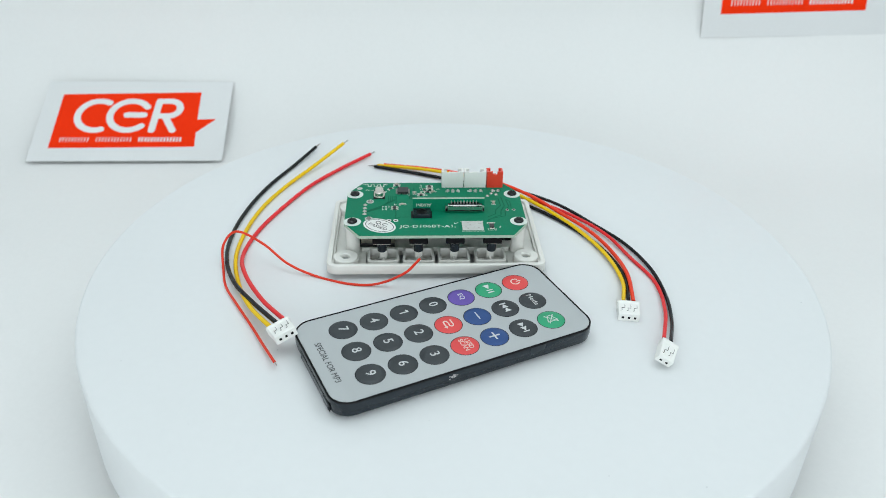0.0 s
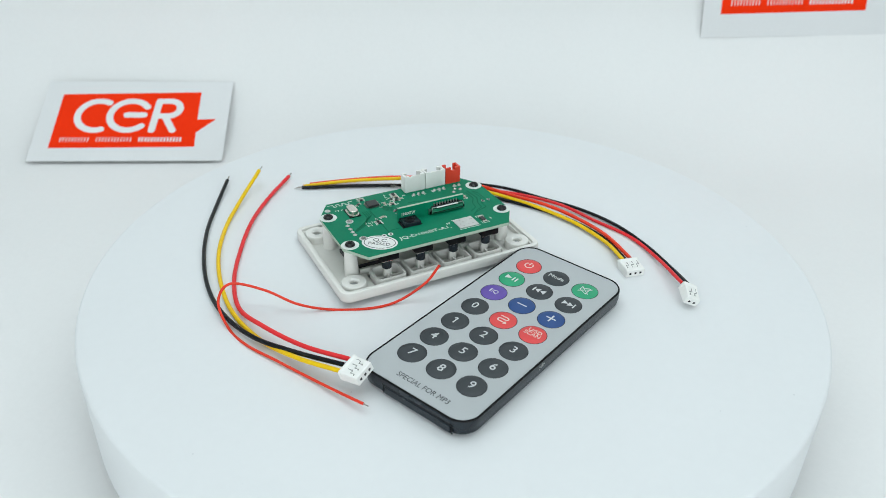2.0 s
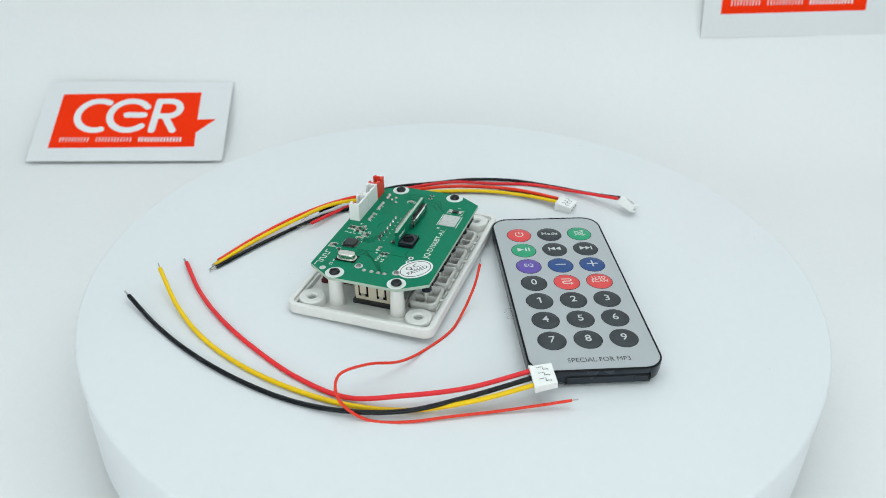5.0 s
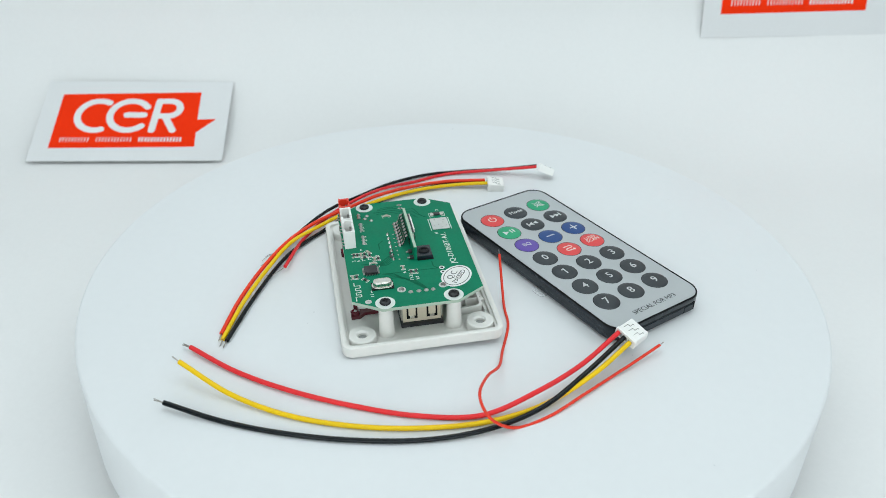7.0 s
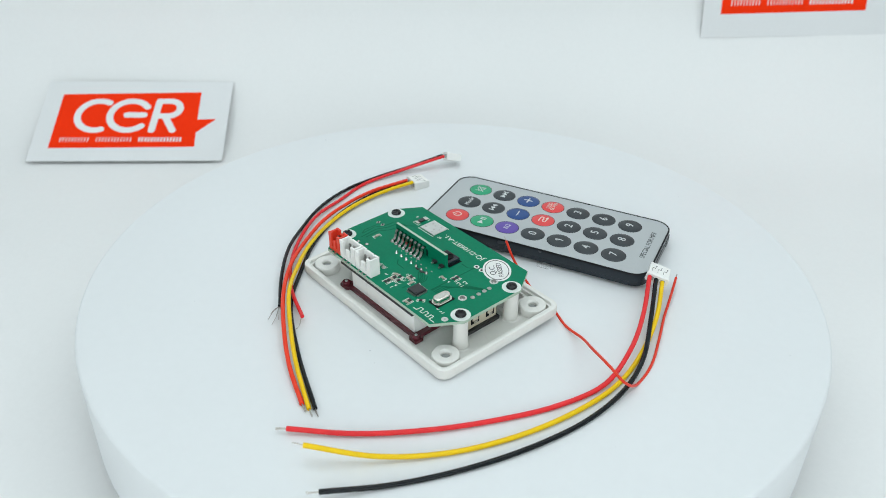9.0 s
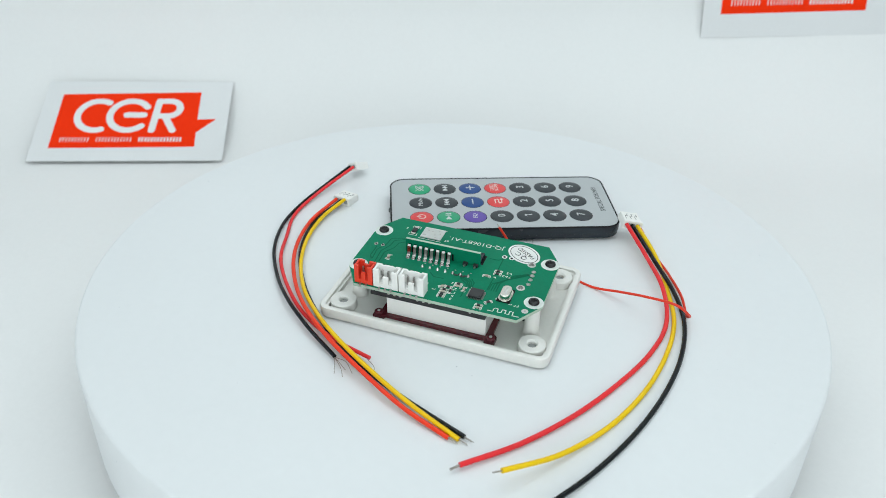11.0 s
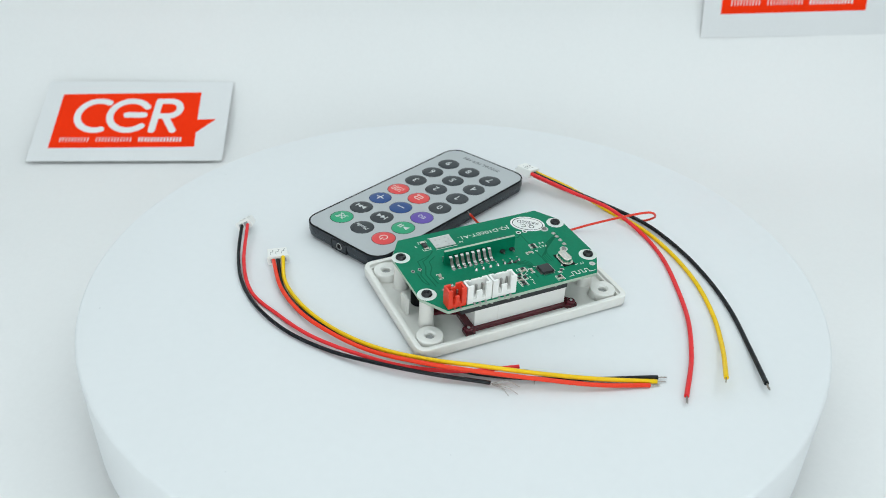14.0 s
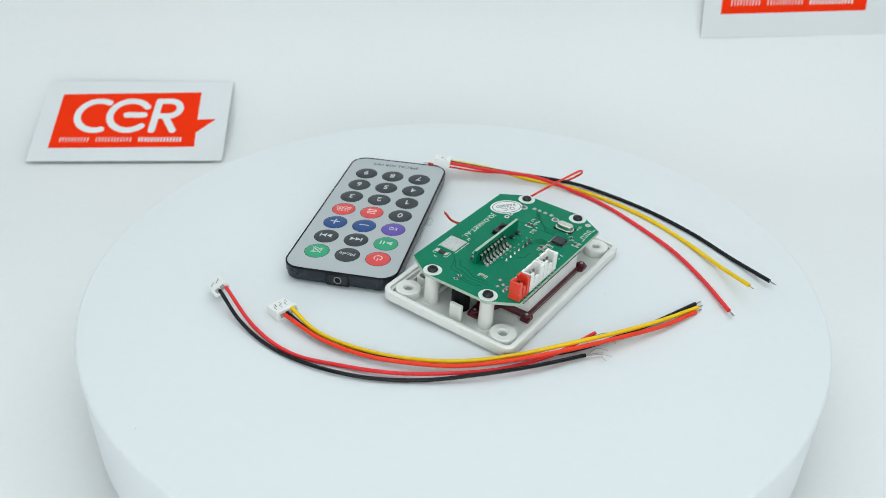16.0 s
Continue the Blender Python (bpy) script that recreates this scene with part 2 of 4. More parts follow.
def build_setting():
    bm = bmesh.new()
    prof = [(-720.0, FLOOR), (-300.0, FLOOR), (-100.0, FLOOR)]
    for i in range(25):
        a = radians(90 * i / 24)
        prof.append((SWEEP_Y + SWEEP_R * math.sin(a), FLOOR + SWEEP_R * (1 - math.cos(a))))
    prof.append((SWEEP_Y + SWEEP_R, 560.0))
    # thickness below and behind
    back = [(y + 3.0, z) if z > 300 else (y + (3.0 if z > 60 else 0), z - 3.0) for y, z in prof]
    ring = prof + back[::-1]
    loft(bm, [[(x, y, z) for y, z in ring] for x in (-620.0, 620.0)])
    tagged(part("backdrop", bm, PAPER, smooth=True), "seamless white paper sweep curving up behind the turntable", "backdrop", kind="structure")
    # unseen white walls and top, added to enclose the set and bounce light
    for name, b in (("wall_west", (-640, -622, -740, 300, -60, 560)), ("wall_east", (622, 640, -740, 300, -60, 560)), ("wall_south", (-620, 620, -742, -724, -60, 560))):
        tagged(part(name, B(*b), TENT), "plain white fabric side of the photo tent", "wall", kind="structure")
    tagged(part("ceiling", B(-640, 640, -742, 300, 562, 575), TENT), "plain white fabric top of the photo tent", "ceiling", kind="structure")


build_setting()


def build_turntable():
    tt = thing("turntable", "round white motorised display turntable with a matt top", "turntable", at(0, 0, 0))
    bm = bmesh.new()
    R = 128.7
    prof = [(1.0, 0.0), (60.0, 0.0), (R - 1.2, 0.0)]
    for i in range(1, 7):
        a = radians(15 * i)
        prof.append((R - 1.2 + 1.2 * math.sin(a), -1.2 + 1.2 * math.cos(a)))
    prof += [(R, -31.0), (R - 1.5, -32.5), (60, -32.5), (1, -32.5)]
    lathe(bm, prof, n=128)
    part("platter", bm, PLATTER, tt, smooth=True)
    bm = bmesh.new()
    lathe(bm, [(1, -37.3), (105, -37.3), (107, -36.3), (107, -32.5), (1, -32.5)], n=64)
    part("base", bm, ABS, tt, smooth=True)


build_turntable()


# ---- printed cards ----
def build_card(m, k, lift=0.0):
    """k scales the printed layout; the card's lower left corner is its origin."""
    card = thing("printed_card", "white card printed with an orange-red speech bubble logo", "card", m, "logo cards", moves=False)
    part("sheet", B(0, 104 * k, 0, (59 + lift) * k, -0.5, 0), CARD, card)
    s = lambda pts: [(x * k, (y + lift) * k) for x, y in pts]
    part("logo_bubble", polys([s([(9.6, 8.9), (87.9, 9.7), (87.5, 19.9), (97.4, 30.0), (87.2, 29.6), (86.9, 50.6), (9.7, 48.9)])], 0.02, 0.08), RED_INK, card, "orange-red speech bubble print")
    z = (0.10, 0.16)
    dot = lambda x, y, r: [circle(r, 14, x, y)]
    tip = lambda cx, cy, r, q: dot(cx + r * math.cos(radians(q)), cy + r * math.sin(radians(q)), 1.95)
    stroke = lambda x0, y0, x1, y1: [bar(x0, y0, x1, y1, 3.9)] + dot(x0, y0, 1.95) + dot(x1, y1, 1.95)
    marks = [arc(10.9, 3.9, 62, 290, 28, 31.6, 32.6) + tip(31.6, 32.6, 10.9, 62) + tip(31.6, 32.6, 10.9, 290),
             arc(10.9, 3.9, 36, 314, 30, 49.4, 32.6) + tip(49.4, 32.6, 10.9, 36) + tip(49.4, 32.6, 10.9, 314) + stroke(47.8, 33.0, 57.2, 33.0),
             stroke(63.0, 21.6, 64.4, 43.4) + stroke(64.4, 43.4, 71.0, 43.4) + stroke(65.0, 32.2, 71.0, 32.2) + arc(5.6, 3.9, -90, 90, 12, 71.0, 37.8) + stroke(68.8, 32.2, 74.4, 21.6)]
    for i, mark in enumerate(marks):
        bm = bmesh.new()
        for j, q in enumerate(mark):
            prism(bm, s(q), z[0], z[1] + 0.05 * i + 0.002 * j)
        part("logo_mark", bm, CARD_WHITE, card, "white rounded logo shape")
    # the small line below, as plain bars
    for x0, x1, w in ((14.5, 31.0, 3.0), (34.0, 54.0, 3.0), (57.0, 81.0, 4.2)):
        n = int((x1 - x0) / 3.1)
        for i in range(n):
            a = x0 + (x1 - x0) * i / n
            step, fat = (x1 - x0) / n, 0.5 if w < 4 else 0.95
            part("print_bar", polys([s(bar(a + q * step, 13.3, a + q * step + 0.1, 16.5, fat)) for q in (0.12, 0.62)], *z), CARD_WHITE, card)
    return card


build_card(at(-231.5, 141.2, -35.0, 24, 0, 4.3), 1.0)
build_card(at(138.9, 223.0, 16.6, 83, 0, 1.0) @ pose(0, 0, 0, 0, 0, 2.3), 1.05, 3.6)


# ---- remote control ----
PITCH, COLUMN = 10.36, 11.39


def build_remote():
    rem = thing("remote_control", "slim black remote control with grey face and round keys", "remote control", at(-1.06, -42.14, 0, 0, 0, 27.82))
    cx = -1.2
    bm = bmesh.new()
    slab(bm, 82.0, 34.6, 4.0, 0.0, 1.5, b0=0.3, cx=cx)
    slab(bm, 88.0, 40.8, 6.1, 0.95, 3.2, b0=0.5, cx=cx, n=8)
    slab(bm, 88.6, 41.4, 6.4, 2.9, 6.0, b0=0.2, b1=0.1, cx=cx, n=8)
    case = part("case", bm, CASE, rem, "black plastic shell with rounded corners", smooth=True)
    lip = lambda i: [(x + cx, y) for x, y in rrect(88.6 - 2 * i, 41.4 - 2 * i, 6.4 - i, 8)]
    bm = bmesh.new()
    loft(bm, [[(x, y, z) for x, y in lip(i)] for i, z in ((0.0, 5.9), (0.02, 6.2), (0.14, 6.38), (0.32, 6.44), (0.52, 6.38), (0.64, 6.15), (0.64, 5.9))], False, False)
    part("rim", bm, CASE_DARK, case, smooth=True)
    part("face_plate", slab(bmesh.new(), 87.4, 40.2, 5.8, 5.9, 6.22, b1=0.05, cx=cx, n=8), FACE, rem, "satin grey face film")
    # battery tray at one short end, sensor window at the other
    tray = part("battery_tray", B(-45.62, -43.4, -15.4, 9.4, 1.1, 3.7, 0.2), CASE, rem, "black slide-in battery tray")
    part("tray_gap", polys([bar(-16.0, 4.0, 10.0, 4.0, 0.42), bar(-15.8, 1.0, -15.8, 3.79, 0.4), bar(-10.6, 1.0, -10.6, 3.79, 0.4), bar(9.8, 1.0, 9.8, 3.79, 0.4)], 0, 0.2), CASE_DARK, tray, m=at(-45.57, 0, 0, 90, 0, 90))
    part("catch", B(-45.75, -44, -15.2, -10.9, 1.2, 3.6, 0.2), CASE, tray)
    win = part("sensor_window", B(42.6, 43.14, -3.7, 3.9, 1.4, 5.2, 0.1), CASE, rem, "recessed dark window")
    bm = bmesh.new()
    bmesh.ops.create_uvsphere(bm, u_segments=14, v_segments=10, radius=1.15, matrix=Matrix.Translation((42.7, 0.2, 3.3)))
    part("infrared_led", bm, CASE_DARK, win, "glossy dark infrared lens", smooth=True)
    part("led_ring", ring_wall(bmesh.new(), circle(1.36, 20), circle(1.14, 20), 0, 0.25, 0.06), HOLE_GREY, win, m=at(43.12, 0.2, 3.3, 90, 0, 90))
    # proud dark frame that paints the shaded edges of the recess
    part("window_edge_shade", ring_wall(bmesh.new(), rrect(8.4, 4.4, 0.4), rrect(7.5, 3.5, 0.2), 0, 0.12), CASE_DARK, win, m=at(43.08, 0.1, 3.3, 90, 0, 90))
    bm = bmesh.new()
    loft(bm, [[(x, y, z) for x, y in rrect(6.0, 4.0, 1.6, 4)] for z in (0.1, 0.2)])
    tab = part("pull_tab", bm, CLEAR, rem, "clear plastic battery pull tab", m=at(-8.5, 20.4, 0))
    tab.visible_shadow = False
    lettering("lettering", "SPECIAL FOR MP3", 2.75, INK_DARK, rem, at(-40.7, -1.2, 6.25, 0, 0, -90), squeeze=0.91, thick=0.02)
    rnd = random.Random(7)
    for i in range(16):
        sx, sz = -8.8 + rnd.gauss(0, 0.75), 4.3 + rnd.gauss(0, 0.4)
        part("scuff", B(sx, sx + rnd.uniform(0.2, 0.8), -20.74, -20.68, sz, sz + rnd.uniform(0.15, 0.45)), HOLE_GREY, rem, "pale scuff on the black edge")
    # key cap: a low dome with a thin rim
    bm = bmesh.new()
    lathe(bm, [(4.36, 6.15), (4.36, 6.27), (4.24, 6.34), (4.08, 6.36), (3.96, 6.42), (3.0, 6.58), (1.5, 6.66), (0.02, 6.68)], n=28)
    cap0 = part("key", bm, KEY_BLACK, rem, smooth=True)
    caps = {KEY_BLACK: cap0.data}
    bpy.data.objects.remove(cap0)
    for m in (KEY_RED, KEY_GREEN, KEY_BLUE, KEY_PURPLE):
        me = caps[KEY_BLACK].copy()
        me.materials[0] = m
        caps[m] = me
    # slim dark ring on the plate, painting the shadow gap round a key
    g0 = part("key_gap_shade", ring_wall(bmesh.new(), circle(4.56, 28), circle(4.3, 28), 6.0, 6.245), CASE_DARK, rem)
    gap = g0.data
    bpy.data.objects.remove(g0)
    k, r, g, b, p = KEY_BLACK, KEY_RED, KEY_GREEN, KEY_BLUE, KEY_PURPLE
    tri = lambda x, w, h: [(x, -h), (x + w, 0), (x, h)] if w > 0 else [(x, h), (x + w, 0), (x, -h)]
    lay = [[("7", k), ("4", k), ("1", k), ("0", k), ("EQ", p), ("play", g), ("power", r)],
           [("8", k), ("5", k), ("2", k), ("loop", r), ("minus", b), ("prev", k), ("Mode", k)],
           [("9", k), ("6", k), ("3", k), ("U/SD\nSCAN", r), ("plus", b), ("next", k), ("mute", g)]]
    icons = {
        "play": [tri(-2.3, 2.3, 1.15), bar(0.75, -1.1, 0.75, 1.1, 0.5), bar(1.9, -1.1, 1.9, 1.1, 0.5)],
        "power": arc(1.45, 0.36, 125, 415, 16) + [bar(0, 0.3, 0, 1.95, 0.4)],
        "loop": [bar(-1.7, 1.3, 0.9, 1.3, 0.42), bar(-0.9, 0.0, 0.9, 0.0, 0.42), bar(-0.9, -1.3, 1.1, -1.3, 0.42)]
        + arc(0.65, 0.42, -90, 90, 8, 0.9, 0.65) + arc(0.65, 0.42, 90, 270, 8, -0.9, -0.65) + [[(1.1, -2.0), (2.1, -1.3), (1.1, -0.6)]],
        "minus": [bar(-1.8, 0, 1.8, 0, 0.45)],
        "plus": [bar(-1.8, 0, 1.8, 0, 0.5), bar(0, 0.25, 0, 1.8, 0.5), bar(0, -0.25, 0, -1.8, 0.5)],
        "prev": [bar(-2.1, -1.1, -2.1, 1.1, 0.45), tri(0.1, -1.9, 1.1), tri(2.1, -1.9, 1.1)],
        "next": [bar(2.1, -1.1, 2.1, 1.1, 0.45), tri(-0.1, 1.9, 1.1), tri(-2.1, 1.9, 1.1)],
        "mute": [bar(-1.9, 1.6, 1.9, -1.6, 0.3), bar(-1.9, -1.6, -0.2, -0.17, 0.3), bar(0.2, 0.17, 1.9, 1.6, 0.3), bar(-1.6, -0.6, -1.6, 0.6, 0.3), bar(1.2, -1.8, 1.2, 1.8, 0.3), bar(-1.4, 0.62, 1.0, 1.7, 0.26), bar(-1.4, -0.62, 1.0, -1.7, 0.26)],
    }
    icons["1"] = [bar(0.2, -1.5, 0.2, 1.5, 0.5), bar(-0.75, 0.8, -0.05, 1.4, 0.45)]
    for j, col in enumerate(lay):
        for i, (what, m) in enumerate(col):
            x, y = (i - 3) * PITCH, -(j - 1) * COLUMN
            colour = {k: "charcoal", r: "red", g: "green", b: "blue", p: "purple"}[m]
            key = place("key", caps[m], rem, "round " + colour + " rubber key", at(x, y, 0))
            place("key_gap_shade", gap, key)
            ink = INK_PALE if m is r else INK_GREY
            if what in icons:
                part("symbol", polys(icons[what], 6.62, 6.72), ink, key, m=at(0, 0, 0, 0, 0, -90))
            else:
                size, sq = (2.25, 1.0) if "SCAN" in what else (2.5, 1.05) if what in ("Mode", "EQ") else (4.35, 1.0)
                lettering("symbol", what, size, ink, key, at(0.45 if "SCAN" in what else 0, 0, 6.69, 0, 0, -90), thick=0.05, squeeze=sq, bold=0.02 if len(what) == 1 else 0.0)


build_remote()


# ---- audio module: face-down bezel with the circuit board screwed on its posts ----
TOP = 13.45  # upper side of the board
SHARED = {}


def shared(key, make, material):
    """One mesh for alike pieces."""
    if key not in SHARED:
        ob = part("piece", make(), material)
        SHARED[key] = ob.data
        bpy.data.objects.remove(ob)
    return SHARED[key]


def build_bezel(mod):
    bm = bmesh.new()
    rim = ((1.1, 0.0), (0.9, 0.4), (0.12, 0.5), (0.0, 0.75), (0.02, 3.5), (0.14, 3.86), (0.38, 4.0), (1.6, 4.0), (1.8, 3.86), (1.88, 2.9), (2.5, 2.75), (2.6, 0.6))
    rings = [[bm.verts.new((x, y, z)) for x, y in rrect(78.0 - 2 * i, 51.6 - 2 * i, 3.5 - i * 0.8, 6)] for i, z in rim]
    for lo, hi in zip(rings, rings[1:] + rings[:1]):
        for i in range(len(lo)):
            bm.faces.new((lo[i], lo[(i + 1) % len(lo)], hi[(i + 1) % len(lo)], hi[i]))
    # floor, open under the push buttons
    box(bm, -36.8, 36.8, -11.9, 23.6, 0.1, 1.2)
    box(bm, -36.8, 36.8, -23.6, -22.3, 0.1, 1.2)
    box(bm, -36.8, -25.3, -22.3, -11.9, 0.1, 1.2)
    box(bm, 25.9, 36.8, -22.3, -11.9, 0.1, 1.2)
    bez = part("bezel", bm, ABS, mod, "white plastic front frame lying face down", smooth=True)
    for x in (-32.4, 32.4):
        for y in (-18.95, 18.95):
            bm = bmesh.new()
            lathe(bm, [(1.45, 1.1), (1.45, 3.5), (2.0, 4.05), (4.1, 4.05), (4.35, 3.8), (4.5, 1.1)], n=32, cx=x, cy=y, caps=False)
            boss = part("screw_boss", bm, ABS, bez, smooth=True)
            # grey plug in the white boss: the hole's shade as colour
            part("boss_hole_shade", lathe(bmesh.new(), [(1.5, 1.15), (1.5, 2.6)], 20, x, y), HOLE_GREY, boss)
    for x in (-30.15, 30.15):
        for y in (-10.9, 10.9):
            bm = bmesh.new()
            lathe(bm, [(3.3, 1.1), (2.6, 1.5), (2.4, 6.0), (2.3, TOP - 1.25)], n=24, cx=x, cy=y)
            part("post", bm, ABS, bez, smooth=True)
    # sunken floor panel and moulded ribs
    part("rib", B(-34.0, 34.0, -24.1, -23.3, 1.1, 2.2, 0.1), ABS, bez)
    part("rib", B(-27.0, 27.0, -11.4, -10.7, 1.1, 2.8, 0.1), ABS, bez)
    part("tab", B(33.2, 34.4, -0.6, 3.9, 1.1, 7.6, 0.12), ABS, bez, "upright white locating tab")
    # four push buttons standing in their openings
    for i, x in enumerate((-19.0, -6.3, 6.4, 19.6)):
        but = part("push_button", ring_wall(bmesh.new(), rrect(11.4, 9.6, 2.2 if i in (0, 3) else 0.8, 5), rrect(9.6, 7.8, 1.6 if i in (0, 3) else 0.4, 5), -0.7, 3.4, 0.2), ABS, bez, "white push button seen from behind", at(x, -17.0, 0), True)
        part("button_floor", B(-5.0, 5.0, -4.0, 4.0, -0.95, -0.3, 0.1), ABS, but)
        part("button_stem", B(-1.3, 1.3, -0.35, 0.35, -0.4, 5.0, 0.1), ABS, but)
        part("button_web", B(-0.35, 0.35, -3.9, 3.9, -0.4, 2.6, 0.1), ABS, but)
        part("button_web", B(-4.8, -1.35, -0.3, 0.3, -0.4, 1.5, 0.1), ABS, but)
        part("button_web", B(1.35, 4.8, -0.3, 0.3, -0.4, 1.5, 0.1), ABS, but)
        part("hinge_arm", B(-0.7, 0.7, -6.6, -4.75, 1.1, 2.1, 0.2), ABS, but)
        part("side_rib", B(-5.6, -1.6, -5.6, -5.1, 1.1, 1.9, 0.1), ABS, but)
        part("side_rib", B(1.6, 5.6, -5.6, -5.1, 1.1, 1.9, 0.1), ABS, but)
    return bez


def build_display(mod):
    dis = part("display_block", B(-17.1, 16.7, 3.0, 18.9, 2.0, 9.3, 0.15), NYLON, mod, "white reflector block of the display")
    part("seam", B(8.2, 8.35, 18.9, 18.93, 2.2, 9.2), ABS, dis)
    part("display_board", B(-17.0, 22.0, 3.4, 19.7, 9.35, 11.7, 0.1), CHIP, dis, "black display circuit board")
    for x in (-12.0, 1.5, 3.5, 5.5, 11.5, 13.5, 15.5):
        part("solder_tail", lathe(bmesh.new(), [(0.5, 11.2), (0.35, 12.0)], 8, x, 19.9), TIN, dis)
    out = [(-20.8, 18.4), (-20.8, 21.4), (-17.4, 21.4), (-16.6, 20.2), (16.6, 20.2), (17.4, 21.4), (20.8, 21.4), (20.8, 18.4), (19.0, 17.6), (19.0, 10.0), (23.5, 8.0), (29.4, 7.0),
           (29.4, 3.4), (24.0, 3.0), (19.0, 2.0), (-18.6, 2.0), (-19.0, 9.0), (-19.2, 16.8)]
    filt = part("display_filter", polys([out], 1.25, 2.5), MAROON, mod, "dark maroon translucent window plate")
    for x, y in ((-19.2, 19.9), (19.2, 19.9), (27.8, 5.1)):
        rv = part("rivet_seat", lathe(bmesh.new(), [(1.5, 2.5), (1.5, 3.2), (1.2, 3.5), (0.05, 3.5)], 16, x, y), MAROON, filt, smooth=True)
        part("rivet", lathe(bmesh.new(), [(0.55, 3.4), (0.45, 3.75), (0.05, 3.85)], 12, x, y), HOLE_GREY, rv, smooth=True)


def build_ports(mod):
    usb = part("usb_port", B(-27.4, -15.0, -7.1, 5.3, 2.6, 10.6, 0.15), CREAM, mod, "cream plastic socket under the board")
    part("shell_side", B(-27.2, -15.0, -7.6, -7.12, 2.6, 10.6), STEEL, usb)
    part("shell_side", B(-27.2, -15.0, 5.32, 5.8, 2.6, 10.6), STEEL, usb)
    for y in (-4.2, 2.3):
        rec = part("contact_recess", B(-27.52, -27.38, y - 1.75, y + 1.75, 4.0, 9.8), CASE_DARK, usb)
        part("contact", B(-27.75, -27.45, y - 1.15, y + 1.15, 5.2, 9.9, 0.1), CREAM, rec)
        part("contact_spring", B(-27.9, -27.5, y - 0.75, y + 0.75, 4.3, 5.3, 0.1), STEEL, rec)
    part("socket_base", B(-28.4, -15, -7.8, 6.0, 1.2, 2.6, 0.15), RESISTOR, mod, "dark base plate of the socket")
    bm = bmesh.new()
    lathe(bm, [(3.1, 1.4), (3.1, 10.4), (2.9, 10.8), (2.9, 11.6)], 24, 27.3, -1.0)
    part("capacitor", bm, CASE_DARK, mod, "black electrolytic capacitor", smooth=True)
    # tact switches below the front edge of the board
    for x in (-19.4, -6.4, 6.6, 19.9):
        sw = part("tact_switch", B(x - 3.3, x + 3.3, -20.6, -14.0, 9.7, 11.85, 0.15), CASE_DARK, mod, "black tact switch under the board")
        part("frame_plate", B(x - 3.0, x + 3.0, -20.4, -14.2, 9.45, 9.72), STEEL, sw)
        bm = bmesh.new()
        lathe(bm, [(1.3, 5.0), (1.7, 5.4), (1.7, 9.5)], 20, x, -17.2)
        part("plunger", bm, CASE, sw, smooth=True)


def outline_board():
    return [(-33, -12), (-27.3, -21), (27.3, -21), (33, -12), (33, 12), (27.3, 21), (-27.3, 21), (-33, 12)]


def smd(pcb, x, y, rz=0, kind="c", k=1.0):
    """A tiny two-ended component with its pads."""
    pads = shared("pads%.1f" % k, lambda: box(box(bmesh.new(), -1.15 * k, -0.45 * k, -0.42 * k, 0.42 * k, 0.02, 0.26), 0.45 * k, 1.15 * k, -0.42 * k, 0.42 * k, 0.02, 0.26), STEEL)
    body = shared(kind + "body%.1f" % k, lambda: B(-0.52 * k, 0.52 * k, -0.38 * k, 0.38 * k, 0.04, 0.5 * min(k, 1.2)), CERAMIC if kind == "c" else RESISTOR)
    c = place("chip_component", body, pcb, "", at(x, y, TOP, 0, 0, rz))
    place("solder_pads", pads, c)
    e, f = 1.35 * k, 0.68 * k
    place("printed_bracket", shared("bracket%.2f" % k, lambda: polys([q for g in (-1, 1) for q in (bar(g * e, -f, g * e, f, 0.17), bar(g * (e - 0.09), f, g * 0.7 * k, f, 0.17), bar(g * (e - 0.09), -f, g * 0.7 * k, -f, 0.17))], 0.01, 0.04), SILK), c)
    return c


def silk(pcb, shapes, m):
    return part("silkscreen_mark", polys(shapes, 0.03, 0.05), SILK, pcb, m=m)


